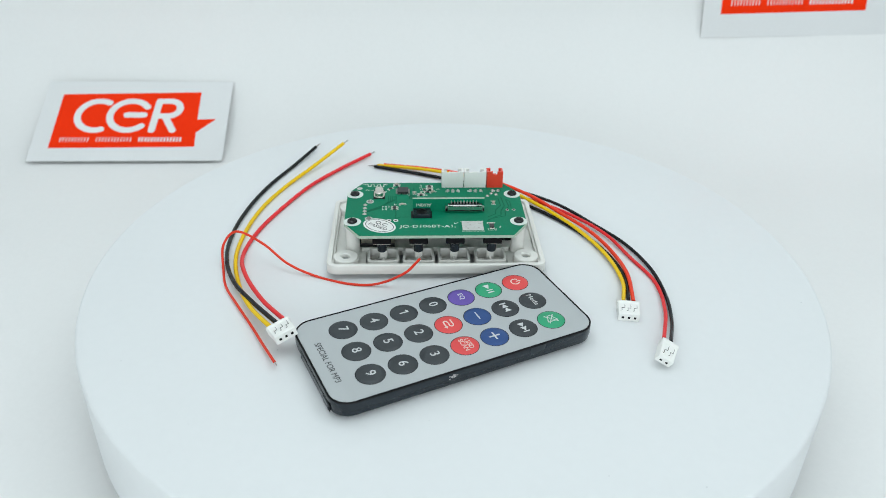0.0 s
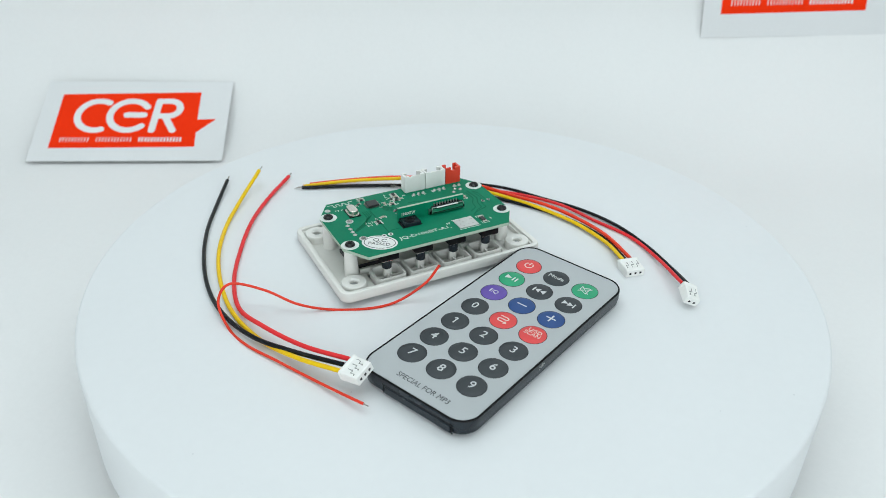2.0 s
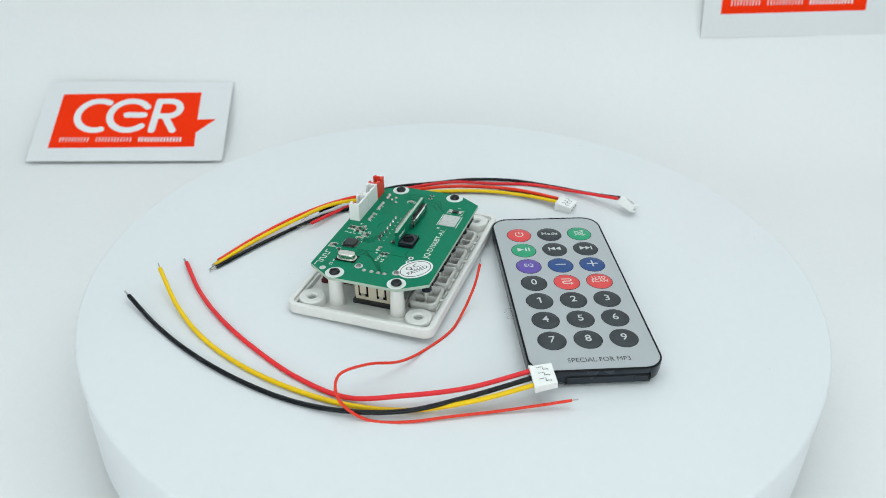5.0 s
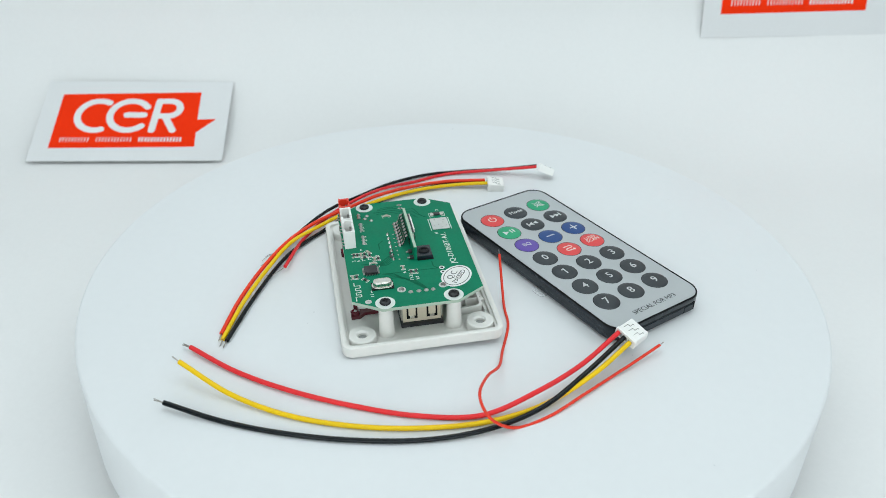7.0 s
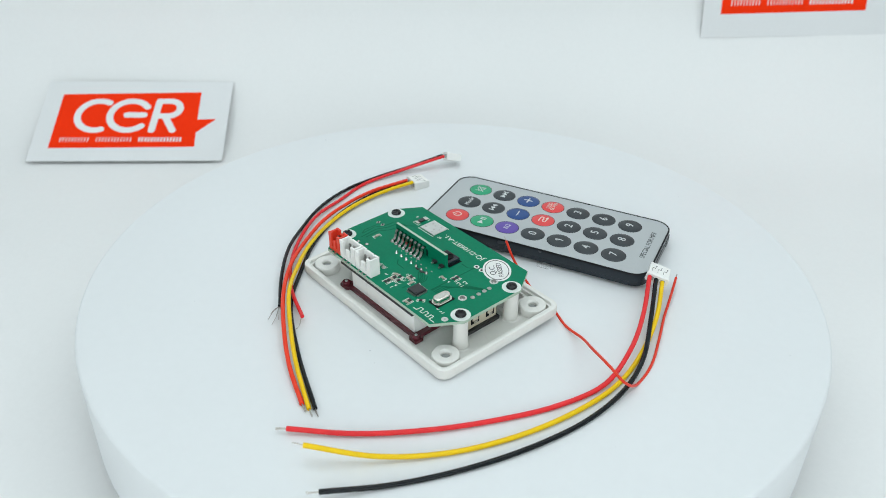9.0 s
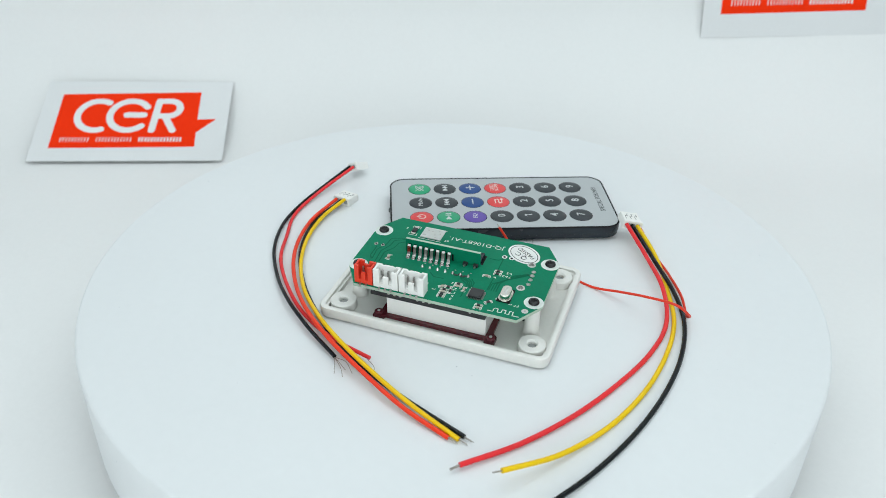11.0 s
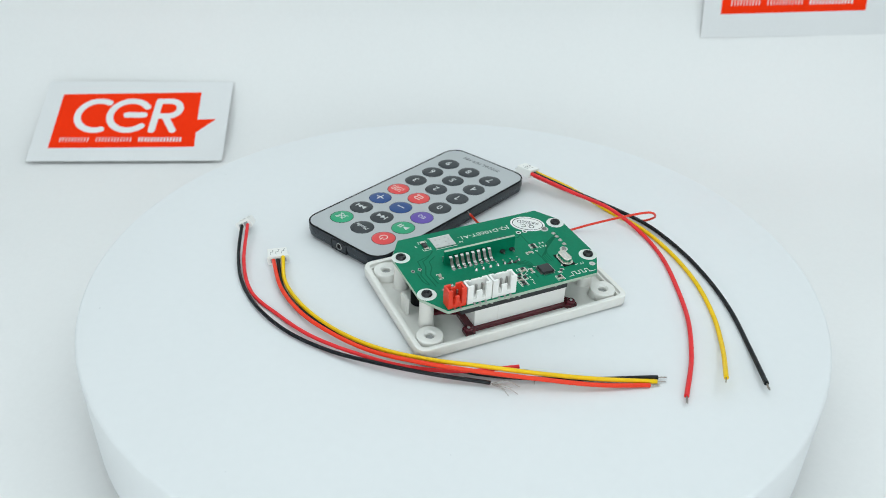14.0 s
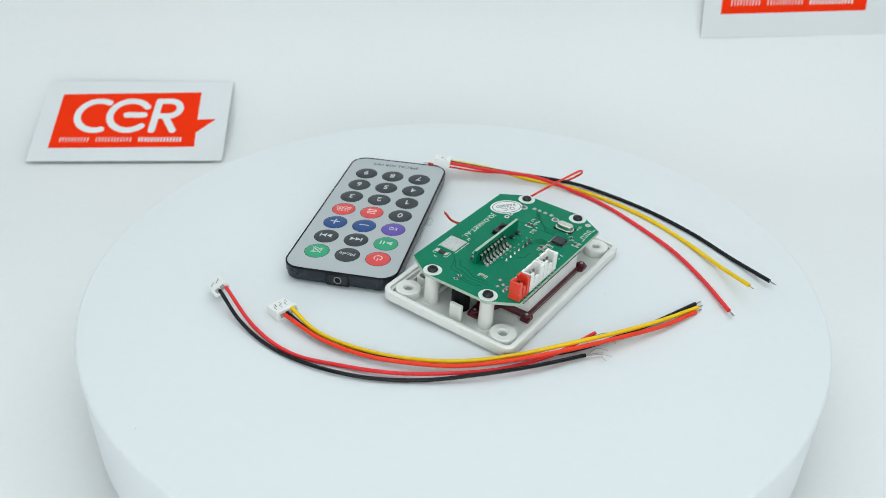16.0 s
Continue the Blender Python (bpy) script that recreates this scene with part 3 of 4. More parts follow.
def build_header(name, pins, x0, x1, material, parent, label):
    """A white board socket with open top, notched side and upright pins."""
    y0, y1, z1 = 16.6, 20.4, TOP + 6.7
    w, c = x1 - x0, (x0 + x1) / 2
    g0, g1 = c - w * 0.26, c + w * 0.26
    nk = 0.9 if pins == 2 else 0.6
    bm = bmesh.new()
    box(bm, x0, x1, y0, y0 + 0.7, TOP + 0.02, z1 - 1.3)
    if pins == 2:
        box(bm, x0, c - nk, y0, y0 + 0.7, z1 - 1.3, z1)
        box(bm, c + nk, x1, y0, y0 + 0.7, z1 - 1.3, z1)
    else:
        for k0, k1, dz in ((x0, c - 2.4, 0.0), (c - 2.4, c - 1.5, 0.4), (c - 1.5, c + 1.5, 0.15), (c + 1.5, c + 2.4, 0.4), (c + 2.4, x1, 0.0)):
            box(bm, k0, k1, y0, y0 + 0.7, z1 - 1.3, z1 - dz)
    for k0, k1 in ((x0, x0 + 0.7), (x1 - 0.7, x1)):
        box(bm, k0, k1, y0 + 0.7, y1 - 0.7, TOP + 0.02, z1 - 0.15)
    for k0, k1 in ((x0, g0), (g1, x1)):
        box(bm, k0, k1, y1 - 0.7, y1, TOP + 0.02, z1)
    hd = part(name, bm, material, parent, label)
    part("socket_floor", B(x0 + 0.72, x1 - 0.72, y0 + 0.72, y1 - 0.72, TOP + 0.03, TOP + 1.6), material, hd)
    part("sill", B(g0 + 0.02, g1 - 0.02, y1 - 0.7, y1 - 0.1, TOP + 0.03, TOP + 1.4), material, hd)
    part("key_tongue", B(c - w * 0.11, c + w * 0.11, y1 - 0.66, y1 + 0.02, TOP + 0.04, TOP + 4.3, 0.05), material, hd)
    for i in range(pins):
        x = c + (i - (pins - 1) / 2) * 2.0
        part("pin", B(x - 0.3, x + 0.3, 17.5, 18.1, TOP + 1.0, TOP + 5.0, 0.08), TIN, hd)
        part("pin_tail", lathe(bmesh.new(), [(0.75, TOP + 0.02), (0.55, TOP + 0.5), (0.2, TOP + 0.8)], 10, x, 13.6), TIN, hd)
        part("pin_foot", B(x - 0.3, x + 0.3, 20.2, 21.3, TOP - 0.5, TOP + 0.25), TIN, hd)
    return hd


def build_board(mod):
    bm = bmesh.new()
    prism(bm, outline_board(), TOP - 1.2, TOP)
    pcb = part("circuit_board", bm, MASK, mod, "green printed circuit board with clipped corners")
    bm = bmesh.new()
    o = outline_board()
    ring_wall(bm, [(x * 1.0025, y * 1.0025) for x, y in o], [(x * 0.999, y * 0.999) for x, y in o], TOP - 1.15, TOP - 0.08)
    part("board_edge", bm, FIBRE, pcb, "pale fibreglass edge")
    # traces
    rnd = random.Random(4)
    runs = [[(19.2, -9.9), (22.0, -7.4), (24.2, -6.2), (24.5, -2.9), (26.2, 1.1), (25.6, 8.1)], [(19.2, -7.5), (22.2, -5.3), (22.7, -2.0), (24.8, 1.5), (24.4, 7.0)],
            [(18.6, -10.8), (20.4, -8.8), (25.8, -6.8), (26.0, -3.2), (27.8, 0.8), (27.2, 6.4)], [(-14.5, -9.4), (-14.5, -1.8)], [(-14.5, 0.4), (-14.4, 9.8)],
            [(6.0, 7.0), (4.2, 8.8), (0.6, 8.8)], [(-4.0, 6.2), (-7.6, 9.4), (-7.6, 16.0)], [(-16.8, -10.8), (-13.0, -7.4), (-10.0, -7.4)], [(28.6, -0.8), (28.6, 4.6), (27.4, 6.6)]]
    for i in range(4):
        q = 0.8 * i
        runs.append([(-14.9 - q, 9.6), (-14.9 - q, 6.0 - q * 0.4), (-19.6 - q * 0.3, 1.8 - q), (-24.6, -2.2 - q * 0.4), (-26.0, -4.2 + 2.2 * i * 0.4)])
        runs.append([(-8.0 + 1.3 * i, 5.8), (-9.4 + q, 7.6), (-9.4 + q * 0.3, 10.6)])
    for run in runs:
        part("trace", polys([bar(*a, *b, 0.36) for a, b in zip(run, run[1:])], 0.01, 0.025), MASK_DARK, pcb, m=at(0, 0, TOP))
    # screws with white ringed pads
    for x in (-30.15, 30.15):
        for y in (-10.9, 10.9):
            part("screw_pad", lathe(bmesh.new(), [(3.15, TOP), (3.15, TOP + 0.06)], 28, x, y), SILK, pcb, "white printed ring round the screw")
            bm = bmesh.new()
            lathe(bm, [(1.72, TOP + 0.07), (1.82, TOP + 0.35), (1.6, TOP + 0.85), (0.95, TOP + 1.15), (0.05, TOP + 1.22)], 24, x, y)
            sc = part("screw", bm, SCREW, mod, "black cross-head screw", smooth=True)
            a = rnd.uniform(0, 90)
            part("cross_recess", polys([bar(-1.0, 0, 1.0, 0, 0.42), bar(0, 0.21, 0, 1.0, 0.42), bar(0, -0.21, 0, -1.0, 0.42)], 1.05, 1.25), CASE_DARK, sc, m=at(x, y, TOP, 0, 0, a))
    # sockets along the back edge
    build_header("socket", 2, 20.9, 27.1, NYLON_RED, pcb, "red two-pin wire socket")
    build_header("socket", 3, 12.1, 20.5, NYLON, pcb, "white three-pin wire socket")
    build_header("socket", 3, 3.3, 11.7, NYLON, pcb, "white three-pin wire socket")
    # small card reader board standing upright
    dau = part("upright_board", B(-8.3, 18.2, -2.8, -1.8, TOP - 0.6, TOP + 5.05, 0.05), MASK, pcb, "small green board standing upright")
    part("edge_strip", B(-8.3, 18.2, -2.75, -1.85, TOP + 5.05, TOP + 5.11), FIBRE, dau)
    part("slot_opening", B(-8.9, -1.2, -8.4, -2.85, TOP - 1.25, TOP + 0.05), CASE_DARK, pcb, "dark cut-out")
    rd = part("card_slot", B(4.6, 17.4, -4.2, -2.8, TOP + 0.5, TOP + 3.1, 0.1), POLISHED, dau, "metal memory card slot")
    part("slot_mouth", B(4.8, 17.2, -4.28, -3.8, TOP + 0.8, TOP + 1.05), CASE_DARK, rd)
    part("slot_lip", B(6.6, 15.2, -4.4, -3.9, TOP + 2.75, TOP + 3.12, 0.1), NYLON, rd)
    # thin dark plate added to darken the shell top, which mirrors the ceiling
    part("slot_top_shade", B(4.7, 17.3, -3.85, -2.85, TOP + 3.1, TOP + 3.15), CHIP, rd)
    part("slot_groove", B(5.0, 17.0, -4.25, -3.9, TOP + 2.45, TOP + 2.7), CASE_DARK, rd)
    for i in range(9):
        x = 6.0 + i * 1.15
        part("slot_contact", B(x - 0.22, x + 0.22, -3.1, -2.7, TOP + 3.2, TOP + 4.3), TIN, rd)
        part("contact_gap", B(x + 0.3, x + 0.85, -2.95, -2.78, TOP + 3.15, TOP + 3.75), CASE_DARK, rd)
    for x0, x1 in ((3.7, 4.5), (17.5, 18.1)):
        part("slot_leg", B(x0, x1, -3.8, -2.7, TOP + 0.3, TOP + 2.3, 0.1), TIN, rd)
        part("slot_end", B(x0 + 0.05, x1 - 0.05, -4.1, -3.75, TOP + 0.6, TOP + 1.6, 0.05), CASE_DARK, rd)
    lettering("lettering", "AUXIN1", 1.75, SILK, dau, at(-4.4, -2.83, TOP + 2.6, 90, 180, 0), thick=0.02, squeeze=0.9)

    def bent_strip(x):
        """A flat bent contact, from the upright board down to its solder pad."""
        path = [(-1.85, 3.35), (-1.1, 3.45), (-0.55, 3.1), (-0.3, 2.2), (0.1, 1.0), (0.7, 0.35), (1.3, 0.2)]
        bm = bmesh.new()
        rows = []
        for i, (y, z) in enumerate(path):
            p, q = path[max(i - 1, 0)], path[min(i + 1, len(path) - 1)]
            d = Vector((q[0] - p[0], q[1] - p[1])).normalized()
            ny, nz, lean = -d.y * 0.16, d.x * 0.16, -0.35 * i / 6
            rows.append([(x + lean + e * 0.55, y + f * ny, TOP + z + f * nz) for e, f in ((-1, -1), (1, -1), (1, 1), (-1, 1))])
        return loft(bm, rows)

    for i in range(8):
        x = 2.3 + i * 2.04
        part("bent_pin", bent_strip(x), PIN, dau, smooth=True)
        part("solder_joint", lathe(bmesh.new(), [(0.85, TOP + 0.01), (0.6, TOP + 0.45), (0.15, TOP + 0.7)], 10, x - 0.4, 1.5), PIN, pcb, smooth=True)
        # black strip painting the shadow between neighbouring pins
        part("pin_shade", B(x - 1.35, x - 0.72, -1.82, -1.7, TOP + 0.1, TOP + 2.6), CASE_DARK, dau)
    for x in (-3.4, -7.0):
        jp = part("jack_pin", B(x - 0.8, x + 0.8, -1.75, -0.5, TOP + 0.05, TOP + 0.9, 0.1), CHIP, dau)
        part("pin_end", B(x - 0.3, x + 0.3, -0.55, 0.3, TOP + 0.05, TOP + 0.6, 0.1), TIN, jp)
    # audio jack in the cut-out
    jk = part("audio_jack", B(-8.2, -1.7, -8.1, -2.9, TOP - 1.0, TOP + 1.3, 0.15), CASE, pcb, "black audio jack block")
    part("jack_ring", ring_wall(bmesh.new(), circle(1.9, 24), circle(1.1, 24), 0, 0.35, 0.1), CASE_DARK, jk, m=at(-5.0, -5.6, TOP + 1.28))
    part("jack_hole", lathe(bmesh.new(), [(1.3, 0), (1.3, 0.05)], 20), CASE_DARK, jk, m=at(-5.0, -5.6, TOP + 1.3))
    # chip, crystal, shield pad
    ic = part("chip", B(-14.0, -9.8, 11.2, 15.4, TOP + 0.1, TOP + 1.0, 0.12), CHIP, pcb, "square black microchip")
    for i in range(8):
        for s in (-1, 1):
            part("chip_lead", B(-13.7 + i * 0.51 - 0.12, -13.7 + i * 0.51 + 0.12, 13.3 + s * 2.4 - 0.35, 13.3 + s * 2.4 + 0.35, TOP + 0.03, TOP + 0.3), TIN, ic)
            part("chip_lead", B(-11.9 + s * 2.4 - 0.35, -11.9 + s * 2.4 + 0.35, 11.5 + i * 0.51 - 0.12, 11.5 + i * 0.51 + 0.12, TOP + 0.03, TOP + 0.3), TIN, ic)
    part("chip_dot", lathe(bmesh.new(), [(0.28, TOP + 1.0), (0.28, TOP + 1.02)], 12, -13.5, 14.9), CASE_DARK, ic)
    xt = part("crystal", slab(bmesh.new(), 3.2, 6.0, 1.55, TOP + 0.5, TOP + 2.2, b1=0.4, n=8), STEEL, pcb, "silver metal crystal can", at(-20.9, 10.6, 0), True)
    part("crystal_foot", slab(bmesh.new(), 4.1, 7.0, 1.95, TOP + 0.2, TOP + 0.6, b1=0.12, n=8), STEEL, xt)
    part("crystal_pad", B(-2.2, 2.2, -3.6, 3.6, TOP + 0.02, TOP + 0.22), CASE_DARK, xt)
    part("marking", polys([bar(-0.3, -1.8, -0.3, 1.8, 0.4), bar(0.4, -1.2, 0.4, 1.2, 0.3)], TOP + 2.2, TOP + 2.22), CAN, xt)
    part("shield_pad", B(9.3, 16.9, -17.6, -11.4, TOP + 0.02, TOP + 0.35, 0.1), CAN, pcb, "silver soldered ground pad")
    for i in range(9):
        x, y = 10.2 + rnd.random() * 6.4, -17.2 + rnd.random() * 5.2
        part("solder_dimple", lathe(bmesh.new(), [(0.34, TOP + 0.34), (0.2, TOP + 0.42)], 8, x, y), TIN, pcb)
    # solder points
    def joint(x, y, r, h=0.7, metal=TIN):
        key = "joint%.2f%.2f%s" % (r, h, metal.name)
        me = shared(key, lambda: lathe(bmesh.new(), [(r, 0.01), (r * 0.8, h * 0.3), (r * 0.35, h * 0.75), (0.06, h)], 12), metal)
        return place("solder_joint", me, pcb, "", at(x, y, TOP))

    for i in range(7):
        joint(9.6 - i * 2.67, 4.9, 0.62, 0.9, POLISHED if i < 4 else PIN)
        joint(9.3 - i * 2.67, 3.0, 0.28, 0.2)
    for x, y in ((-2.4, 5.6), (-3.6, 4.9), (-4.6, 5.7), (-5.6, 5.2)):
        part("flux_residue", B(x - 0.7, x + 0.7, y - 0.3, y + 0.3, TOP, TOP + 0.25, 0.1), CHIP, pcb)
    for y in (-5.0, -2.8, -0.4, 2.2):
        joint(-26.0, y, 0.8, 0.6)
    for x, y in ((-24.3, -8.6), (-24.2, 4.9)):
        part("large_pad", lathe(bmesh.new(), [(1.45, TOP + 0.01), (1.4, TOP + 0.12)], 18, x, y), CAN, pcb)
        joint(x, y, 1.0, 1.0, PIN)
    for x, y in ((29.4, -2.1), (27.0, -2.2)):
        part("diamond_pad", prism(bmesh.new(), [(x, y - 1.0), (x + 0.75, y), (x, y + 1.0), (x - 0.75, y)], TOP + 0.01, TOP + 0.15), TIN, pcb)
        joint(x, y, 0.4, 0.6, CHIP)
    part("ring_pad", lathe(bmesh.new(), [(1.1, TOP + 0.01), (1.0, TOP + 0.1)], 18, -28.6, 16.0), CAN, pcb)
    joint(-28.6, 16.0, 0.5, 0.3)
    for x, y in ((22.2, 11.6), (24.0, 10.6), (20.6, 9.4)):
        joint(x, y, 0.75, 0.5, PIN)
    for x in (-14.5, -17.0):
        part("via_ring", ring_wall(bmesh.new(), circle(0.95, 18, x, -10.0), circle(0.5, 18, x, -10.0), TOP, TOP + 0.06), SILK, pcb)
        part("via_hole", lathe(bmesh.new(), [(0.5, TOP), (0.5, TOP + 0.03)], 12, x, -10.0), CASE_DARK, pcb)
    # small components
    smd(pcb, 19.9, -14.6, 90, "r", 2.1)
    smd(pcb, 22.3, 3.7, 90, "c", 1.1)
    for x, y, rz, kind in [(-15.0, -1.2, 0, "r"), (-15.0, 0.3, 0, "r"), (-12.0, 2.6, 0, "c"), (-4.9, 10.0, 0, "r"), (-4.9, 11.2, 0, "c"), (-2.3, 12.6, 0, "r"), (-0.4, 12.9, 30, "c"), (-1.5, 14.3, 0, "r"), (-1.5, 15.5, 0, "c"), (-1.5, 16.7, 0, "r"),
                           (-1.5, 17.9, 0, "r"), (-16.6, 15.6, 40, "r"), (-14.3, 18.2, 0, "r"), (-14.3, 19.5, 0, "c"), (-3.6, 14.4, 90, "r"), (-7.4, 12.0, 90, "c")]:
        smd(pcb, x, y, rz, kind, 0.95)
    # silkscreen: reference marks as plain bars
    for x, y, n, rz in [(-19.4, -1.2, 2, 0), (-19.4, 0.7, 3, 0), (-15.0, 2.5, 1, 0), (22.6, -15.1, 1, 0), (6.6, -12.2, 2, 0), (-26.0, 14.4, 2, 0), (-3.2, 10.1, 1, 0), (-5.2, 12.9, 1, 0), (-5.2, 14.9, 1, 0), (-5.2, 16.6, 1, 0), (-5.2, 18.2, 1, 0),
                        (-9.6, 10.2, 1, 90), (5.0, 12.6, 2, 90), (7.4, 12.6, 2, 90), (9.8, 12.6, 2, 90), (13.6, 12.6, 2, 90), (16.0, 12.6, 2, 90), (18.4, 12.6, 2, 90), (22.8, 13.6, 2, 0), (-23.4, 14.0, 1, 90), (1.8, 14.8, 1, 90), (-18.6, 12.8, 1, 0)]:
        marks = []
        for i in range(n):
            q = i * 0.95
            marks += [[bar(q, -0.5, q, 0.5, 0.2), bar(q + 0.1, 0.42, q + 0.5, 0.42, 0.18)], [bar(q, 0.4, q + 0.55, 0.4, 0.2), bar(q + 0.5, -0.5, q + 0.5, 0.3, 0.2), bar(q, -0.42, q + 0.4, -0.42, 0.18)],
                      [bar(q, -0.5, q, 0.5, 0.22), bar(q + 0.5, -0.5, q + 0.5, 0.0, 0.2), bar(q + 0.1, 0.0, q + 0.5, 0.0, 0.16)]][rnd.randrange(3)]
        silk(pcb, marks, at(x, y, TOP, 0, 0, rz))
    for s in (-1, 1):
        part("pad", B(13.1 - 4.1, 13.1 + 4.1, -14.35 + s * 3.5 - 0.12, -14.6 + s * 3.75 + 0.12, TOP, TOP + 0.04), SILK, pcb)
    # printed aerial: a square wave
    pts = [(-17.6, 19.5), (-19.3, 19.5), (-19.3, 17.7), (-20.6, 17.7), (-20.6, 19.3), (-21.9, 19.3), (-21.9, 17.7), (-23.1, 17.7), (-23.1, 19.3), (-24.3, 19.3), (-24.3, 17.7), (-25.4, 17.7), (-25.4, 19.5), (-27.6, 19.5)]
    part("printed_aerial", polys([bar(*a, *b, 0.26) for a, b in zip(pts, pts[1:])], 0.02, 0.05), SILK, pcb, "pale square-wave printed aerial", at(0, 0, TOP))
    lettering("lettering", "JQ-D106BT-A1.", 2.7, SILK, pcb, at(-2.9, -14.5, TOP + 0.04), thick=0.015, squeeze=1.14)
    # inspection sticker
    st = part("inspection_sticker", prism(bmesh.new(), circle(6.3, 40, ry=4.7), 0.03, 0.1), STICKER, mod, "oval white inspection sticker", at(-20.3, -13.8, TOP, 0, 0, -35))
    part("sticker_ring", ring_wall(bmesh.new(), circle(5.6, 40, ry=4.0), circle(5.35, 40, ry=3.76), 0.1, 0.13), INK_DARK, st)
    lettering("lettering", "Q.C.", 2.8, INK_DARK, st, at(0, 1.45, 0.13), thick=0.015)
    lettering("lettering", "PASSED", 2.4, INK_DARK, st, at(0, -1.0, 0.13), thick=0.015)


def build_module():
    mod = thing("audio_module", "white framed audio player module with exposed green circuit board", "circuit board", at(-7.72, 17.71, 0.9, -1.95, 0, 4.15))
    build_bezel(mod)
    build_display(mod)
    build_ports(mod)
    build_board(mod)


build_module()


# ---- wire harnesses ----
def build_plug(parent, pins, m, label):
    """A white crimp housing; its wires enter at y = 0, the mating end with its holes is at +y, small catch windows lie on top."""
    w = pins * 2.0 + 1.4
    bm = bmesh.new()
    # body, a little thinner towards the mating end, with flared shoulders at the wires
    loft(bm, [[(x * k, y, z0 + 0.0) for x, z0 in ((-w / 2, 0.0), (w / 2, 0.0), (w / 2, h - 0.2), (w / 2 - 0.2, h), (-w / 2 + 0.2, h), (-w / 2, h - 0.2))]
              for y, h, k in ((0.2, 3.5, 1.0), (0.9, 3.6, 1.0), (1.5, 3.3, 0.98), (6.7, 2.9, 0.96), (7.0, 2.7, 0.94))])
    for q in (-1, 1):
        box(bm, min(q * (w / 2 - 0.3), q * (w / 2 + 0.25)), max(q * (w / 2 - 0.3), q * (w / 2 + 0.25)), 0.05, 1.1, 0.5, 3.3, 0.2)
    pl = part("plug", bm, NYLON, parent, label, m)
    for i in range(pins):
        x = (i - (pins - 1) / 2) * 2.0
        # thin dark bars, painting the shadow gaps round each sprung catch
        part("catch_gap_shade", polys([bar(x - 0.6, 2.2, x - 0.6, 3.9, 0.12), bar(x - 0.6, 4.0, x + 0.35, 4.0, 0.14), bar(x + 0.4, 3.9, x + 0.4, 5.4, 0.13), bar(x + 0.4, 5.4, x + 0.8, 5.4, 0.13)], 0, 0.06), RESISTOR, pl, m=at(0, 0, 3.41, -4.2, 0, 0))
        part("catch", B(x - 0.4, x + 0.2, 4.3, 5.3, 2.9, 3.2, 0.1), NYLON, pl)
        # holes are flat patches, their dark insides put into the colour
        part("pin_hole", B(x - 0.4, x + 0.4, 6.9, 7.03, 0.9, 1.7), CASE_DARK, pl)
        part("wire_hole", B(x - 0.8, x + 0.8, 0.15, 0.22, 0.9, 2.6), HOLE_GREY, pl)
    return pl


def build_wire(parent, ctrl, material, label, r=0.76, bare=3.4, strands=3, seed=1, name="wire", start=True):
    pts = spline(ctrl)
    w = part(name, tube(bmesh.new(), pts, r, 12), material, parent, label, smooth=True)
    if bare:
        d = (pts[-1] - pts[-3]).normalized()
        rnd = random.Random(seed)
        for i in range(strands):
            o = Vector((rnd.uniform(-1, 1), rnd.uniform(-1, 1), rnd.uniform(-0.6, 0.6))) * r * 0.3
            e = Vector((rnd.uniform(-1, 1), rnd.uniform(-1, 1), rnd.uniform(-0.6, 0.3))) * r * 0.45
            a = pts[-1] - d * 0.5 + o
            p = [a, a + d * bare * 0.5 + e * 0.3, a + d * bare + e]
            for q in p:
                q.z = max(q.z, 0.25)
            part("bare_strand", tube(bmesh.new(), p, max(r * 0.18, 0.1), 6), COPPER, w)
    return w


# bends of each wire on the platter, from plug to stripped end
R1 = [(-52.1, -44.9, 7.7), (-63.2, -30.0, 4.9), (-72.4, -14.3, 3.8), (-77.2, 1.7, 1.1), (-75.5, 19.5, 0.8), (-69.6, 38.1, 0.8), (-61.7, 56.4, 1.1), (-51.5, 72.9, 1.0), (-39.5, 87.6, 1.6)]
Y1 = [(-55.4, -48.0, 6.5), (-66.0, -33.5, 3.7), (-74.1, -17.2, 0.8), (-79.5, -0.1, 0.8), (-80.3, 18.4, 0.8), (-77.8, 37.6, 0.8), (-71.8, 56.2, 0.8), (-62.7, 73.2, 2.1), (-51.6, 88.6, 6.1)]
K1 = [(-53.8, -46.4, 7.1), (-65.7, -31.0, 3.9), (-76.1, -16.4, 1.9), (-82.6, -0.7, 1.4), (-84.8, 17.1, 0.8), (-83.3, 36.6, 0.8), (-79.0, 56.0, 0.8), (-72.4, 74.3, 0.8), (-64.8, 91.5, 2.4)]
Y2 = [(57.8, -21.8, 3.1), (59.8, -8.0, 1.7), (57.0, 7.7, 1.5), (50.2, 23.1, 1.5), (40.1, 37.1, 2.0), (27.7, 48.7, 3.2), (14.2, 58.7, 4.8), (-1.3, 66.4, 3.8), (-17.9, 73.1, 2.4), (-35.4, 78.4, 0.7)]
R2 = [(61.4, -21.3, 2.6), (62.0, -4.1, 2.3), (58.6, 11.4, 2.0), (52.0, 25.2, 2.2), (42.7, 37.7, 2.1), (30.9, 49.3, 3.5), (16.3, 59.7, 4.2), (-0.0, 68.1, 3.5), (-16.5, 74.8, 1.9), (-32.5, 79.1, 0.7)]
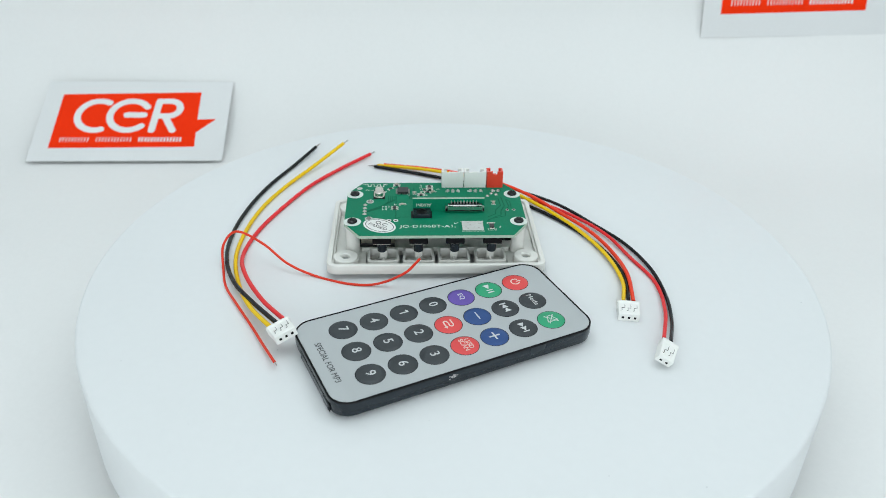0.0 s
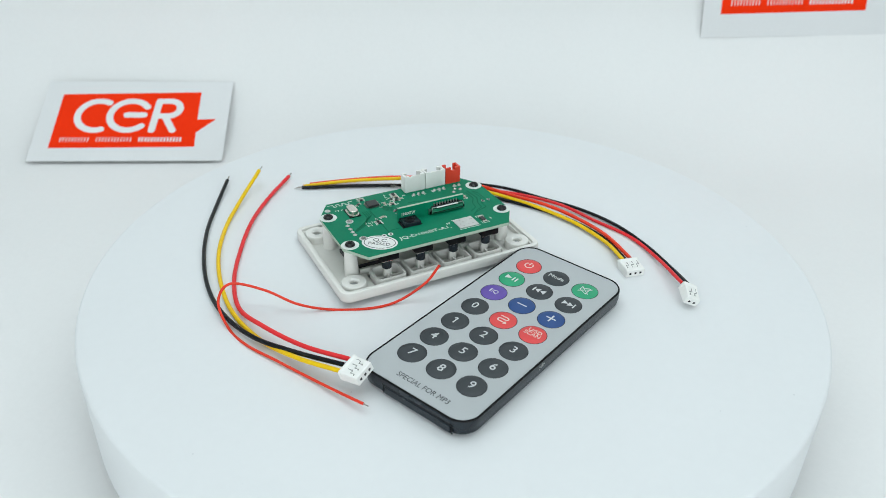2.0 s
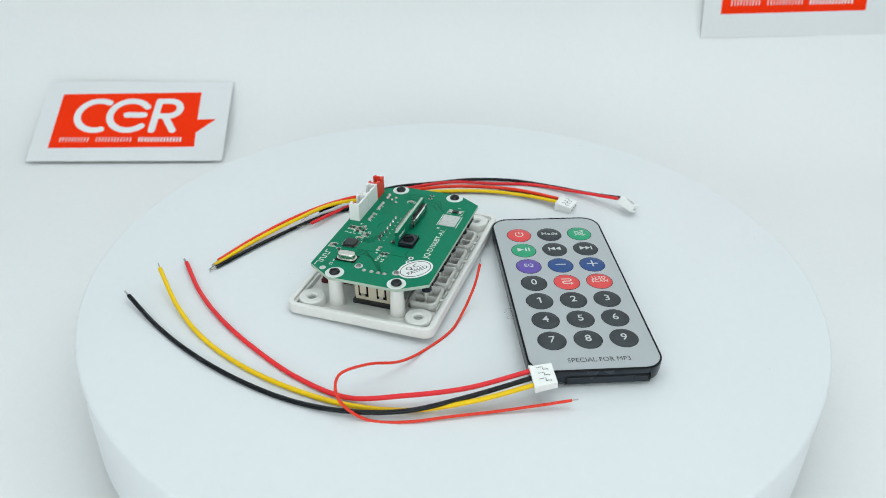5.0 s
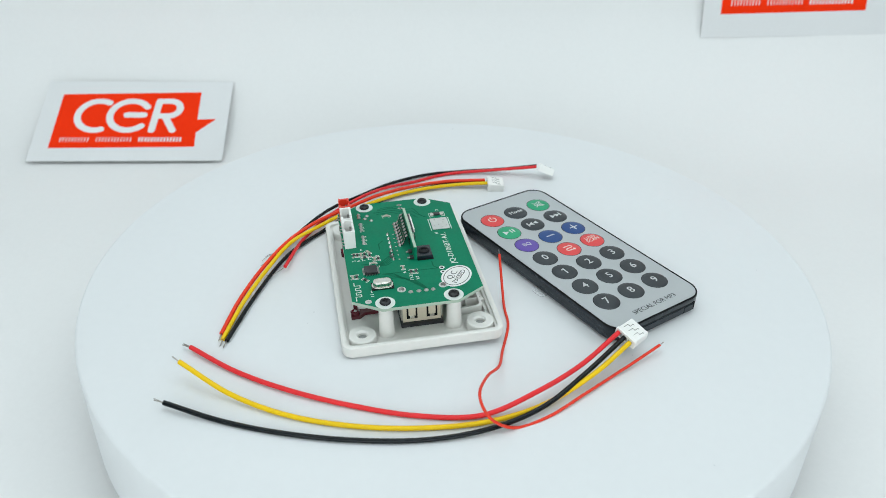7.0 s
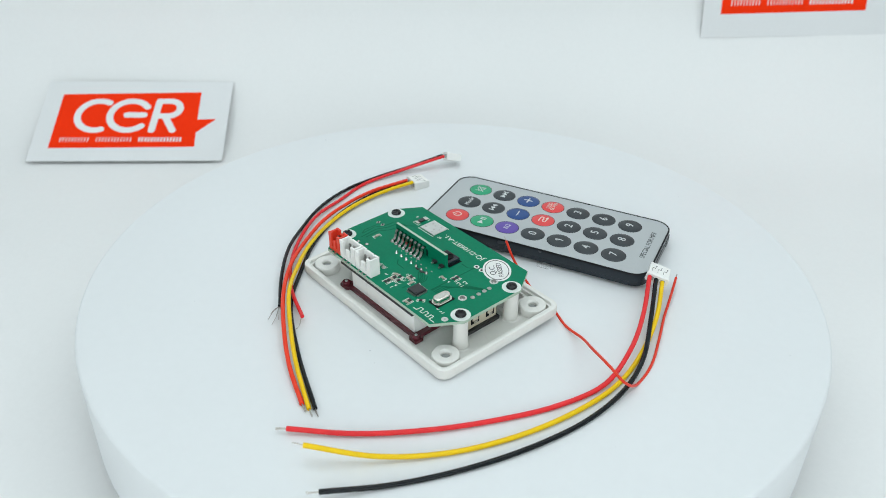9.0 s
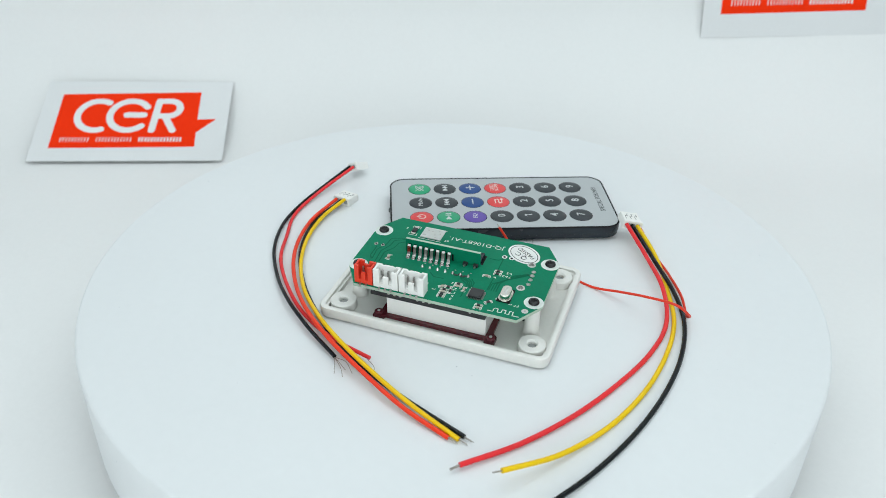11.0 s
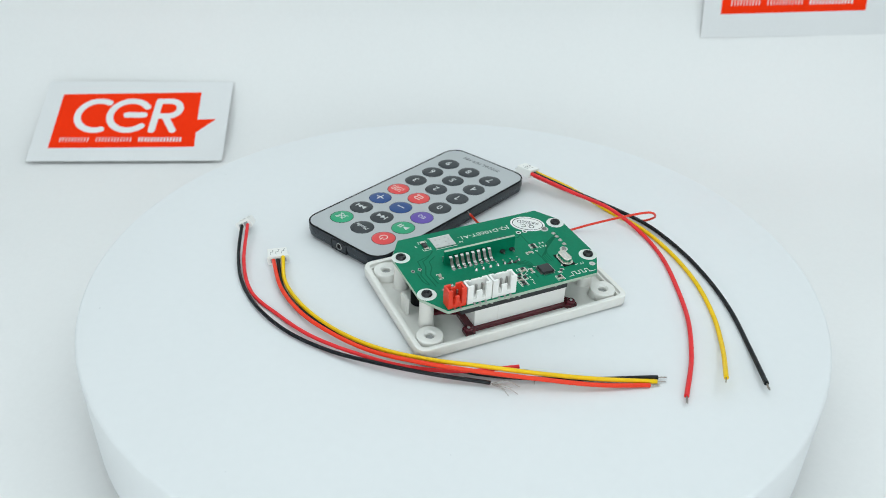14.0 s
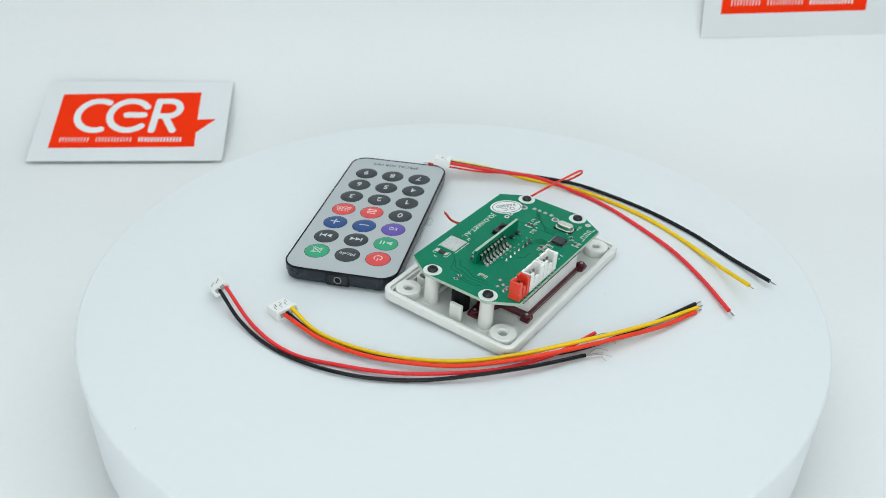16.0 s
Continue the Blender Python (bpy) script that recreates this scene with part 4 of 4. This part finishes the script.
K3 = [(68.7, -45.3, 4.9), (72.5, -30.4, 1.9), (73.9, -14.5, 0.8), (71.5, 2.2, 1.0), (64.7, 18.6, 1.0), (54.3, 32.5, 1.1), (42.1, 44.6, 2.3), (27.8, 54.8, 2.2), (12.6, 63.3, 1.5)]
R3 = [(66.6, -44.7, 5.4), (71.5, -24.5, 1.9), (71.7, -6.6, 0.8), (65.4, 9.3, 0.8), (58.2, 24.0, 1.6), (47.4, 36.8, 1.7), (34.4, 47.7, 1.4), (19.1, 55.5, 1.5), (2.0, 60.4, 2.5)]
T1 = [(-53.3, -58.6, 2.6), (-58.9, -49.4, 1.7), (-65.2, -38.8, 0.8), (-71.9, -28.7, 0.9), (-78.7, -17.5, 0.4), (-82.3, -7.0, 0.4), (-83.6, 0.7, 5.9), (-78.8, 3.2, 10.3), (-68.6, -0.7, 7.8), (-59.3, -6.1, 3.4), (-48.8, -9.2, 0.4), (-36.3, -13.3, 0.4), (-26.5, -13.7, 1.1), (-16.9, -14.2, 6.3), (-11.6, -14.1, 12.4)]
K2 = [(59.7, -22.4, 2.0), (61.0, -3.0, 1.2), (54.6, 16.5, 0.9), (42.0, 34.0, 0.9), (27.0, 48.0, 0.9), (11.0, 60.0, 1.2), (-12.0, 69.5, 1.0), (-36.5, 77.0, 0.9)]


def build_harnesses():
    a = thing("wire_harness", "three-wire harness in red, black and yellow with white plug", "cable", at(0, 0, 0), "wire harnesses")
    build_plug(a, 3, at(-53.7, -46.3, 5.1, 10, 13, -146), "white three-pin plug leaning on the remote")
    for c, m, n in ((R1, W_RED, "red"), (Y1, W_YELLOW, "yellow"), (K1, W_BLACK, "black")):
        build_wire(a, c, m, n + " insulated wire with stripped end", seed=len(n))
    b = thing("wire_harness", "three-wire harness bundled close with white plug", "cable", at(0, 0, 0), "wire harnesses")
    build_plug(b, 3, at(59.5, -21.9, 0.05, 0, 0, 174), "white three-pin plug lying flat")
    for c, m, n in ((R2, W_ORANGE, "orange-red"), (Y2, W_YELLOW, "yellow"), (K2, W_BLACK, "black")):
        build_wire(b, c, m, n + " insulated wire with stripped end", r=0.70, seed=len(n) + 3)
    c3 = thing("wire_harness", "two-wire harness in red and black with frayed ends", "cable", at(0, 0, 0), "wire harnesses")
    build_plug(c3, 2, at(67.3, -45.4, 3.1, -14, -26, 166), "white two-pin plug")
    for c, m, n in ((R3, W_RED, "red"), (K3, W_BLACK, "black")):
        build_wire(c3, c, m, n + " insulated wire with frayed end", r=0.64, bare=0)
    for i, (p, mt) in enumerate((
            ([(2.6, 60.6, 2.6), (-0.4, 62.6, 3.2), (-1.5, 64.2, 2.4), (0.0, 67.0, 0.3)], COPPER),
            ([(12.5, 63.6, 2.0), (9.5, 65.5, 2.2), (7.0, 66.6, 0.8)], COPPER), ([(12.3, 63.8, 2.0), (8.5, 66.8, 1.4), (6.4, 69.4, 0.3)], COPPER),
            ([(12.5, 64.0, 2.0), (10.5, 67.0, 2.4), (9.4, 69.2, 0.4)], COPPER), ([(12.3, 63.6, 2.0), (8.0, 64.6, 3.0), (4.6, 66.8, 0.4)], COPPER), ([(12.4, 63.8, 2.2), (11.0, 66.2, 3.2), (9.9, 67.9, 2.6)], COPPER))):
        part("frayed_strand", tube(bmesh.new(), spline([(u, v, 0.2 + 0.62 * h) for u, v, h in p], 6), 0.11, 6), mt, c3, "thin loose metal strand")
    t = thing("thin_wire", "thin loose red wire curled in a loop", "cable", at(0, 0, 0))
    build_wire(t, T1, W_RED_THIN, "thin red insulated wire", r=0.45, bare=2.2, strands=1)
    a, b = Vector(T1[0]), Vector(T1[1])
    d = (a - b).normalized()
    part("bare_tip", tube(bmesh.new(), [a - d * 0.4, a + d * 1.9], 0.2, 8), COPPER, t)


build_harnesses()


# ---- what turns with the platter ----
def motions():
    for ob, m in MOVERS:
        walk(ob, [(t, pose(0, 0, 0, 0, 0, turn(t)) @ m) for t in TIMES])


motions()
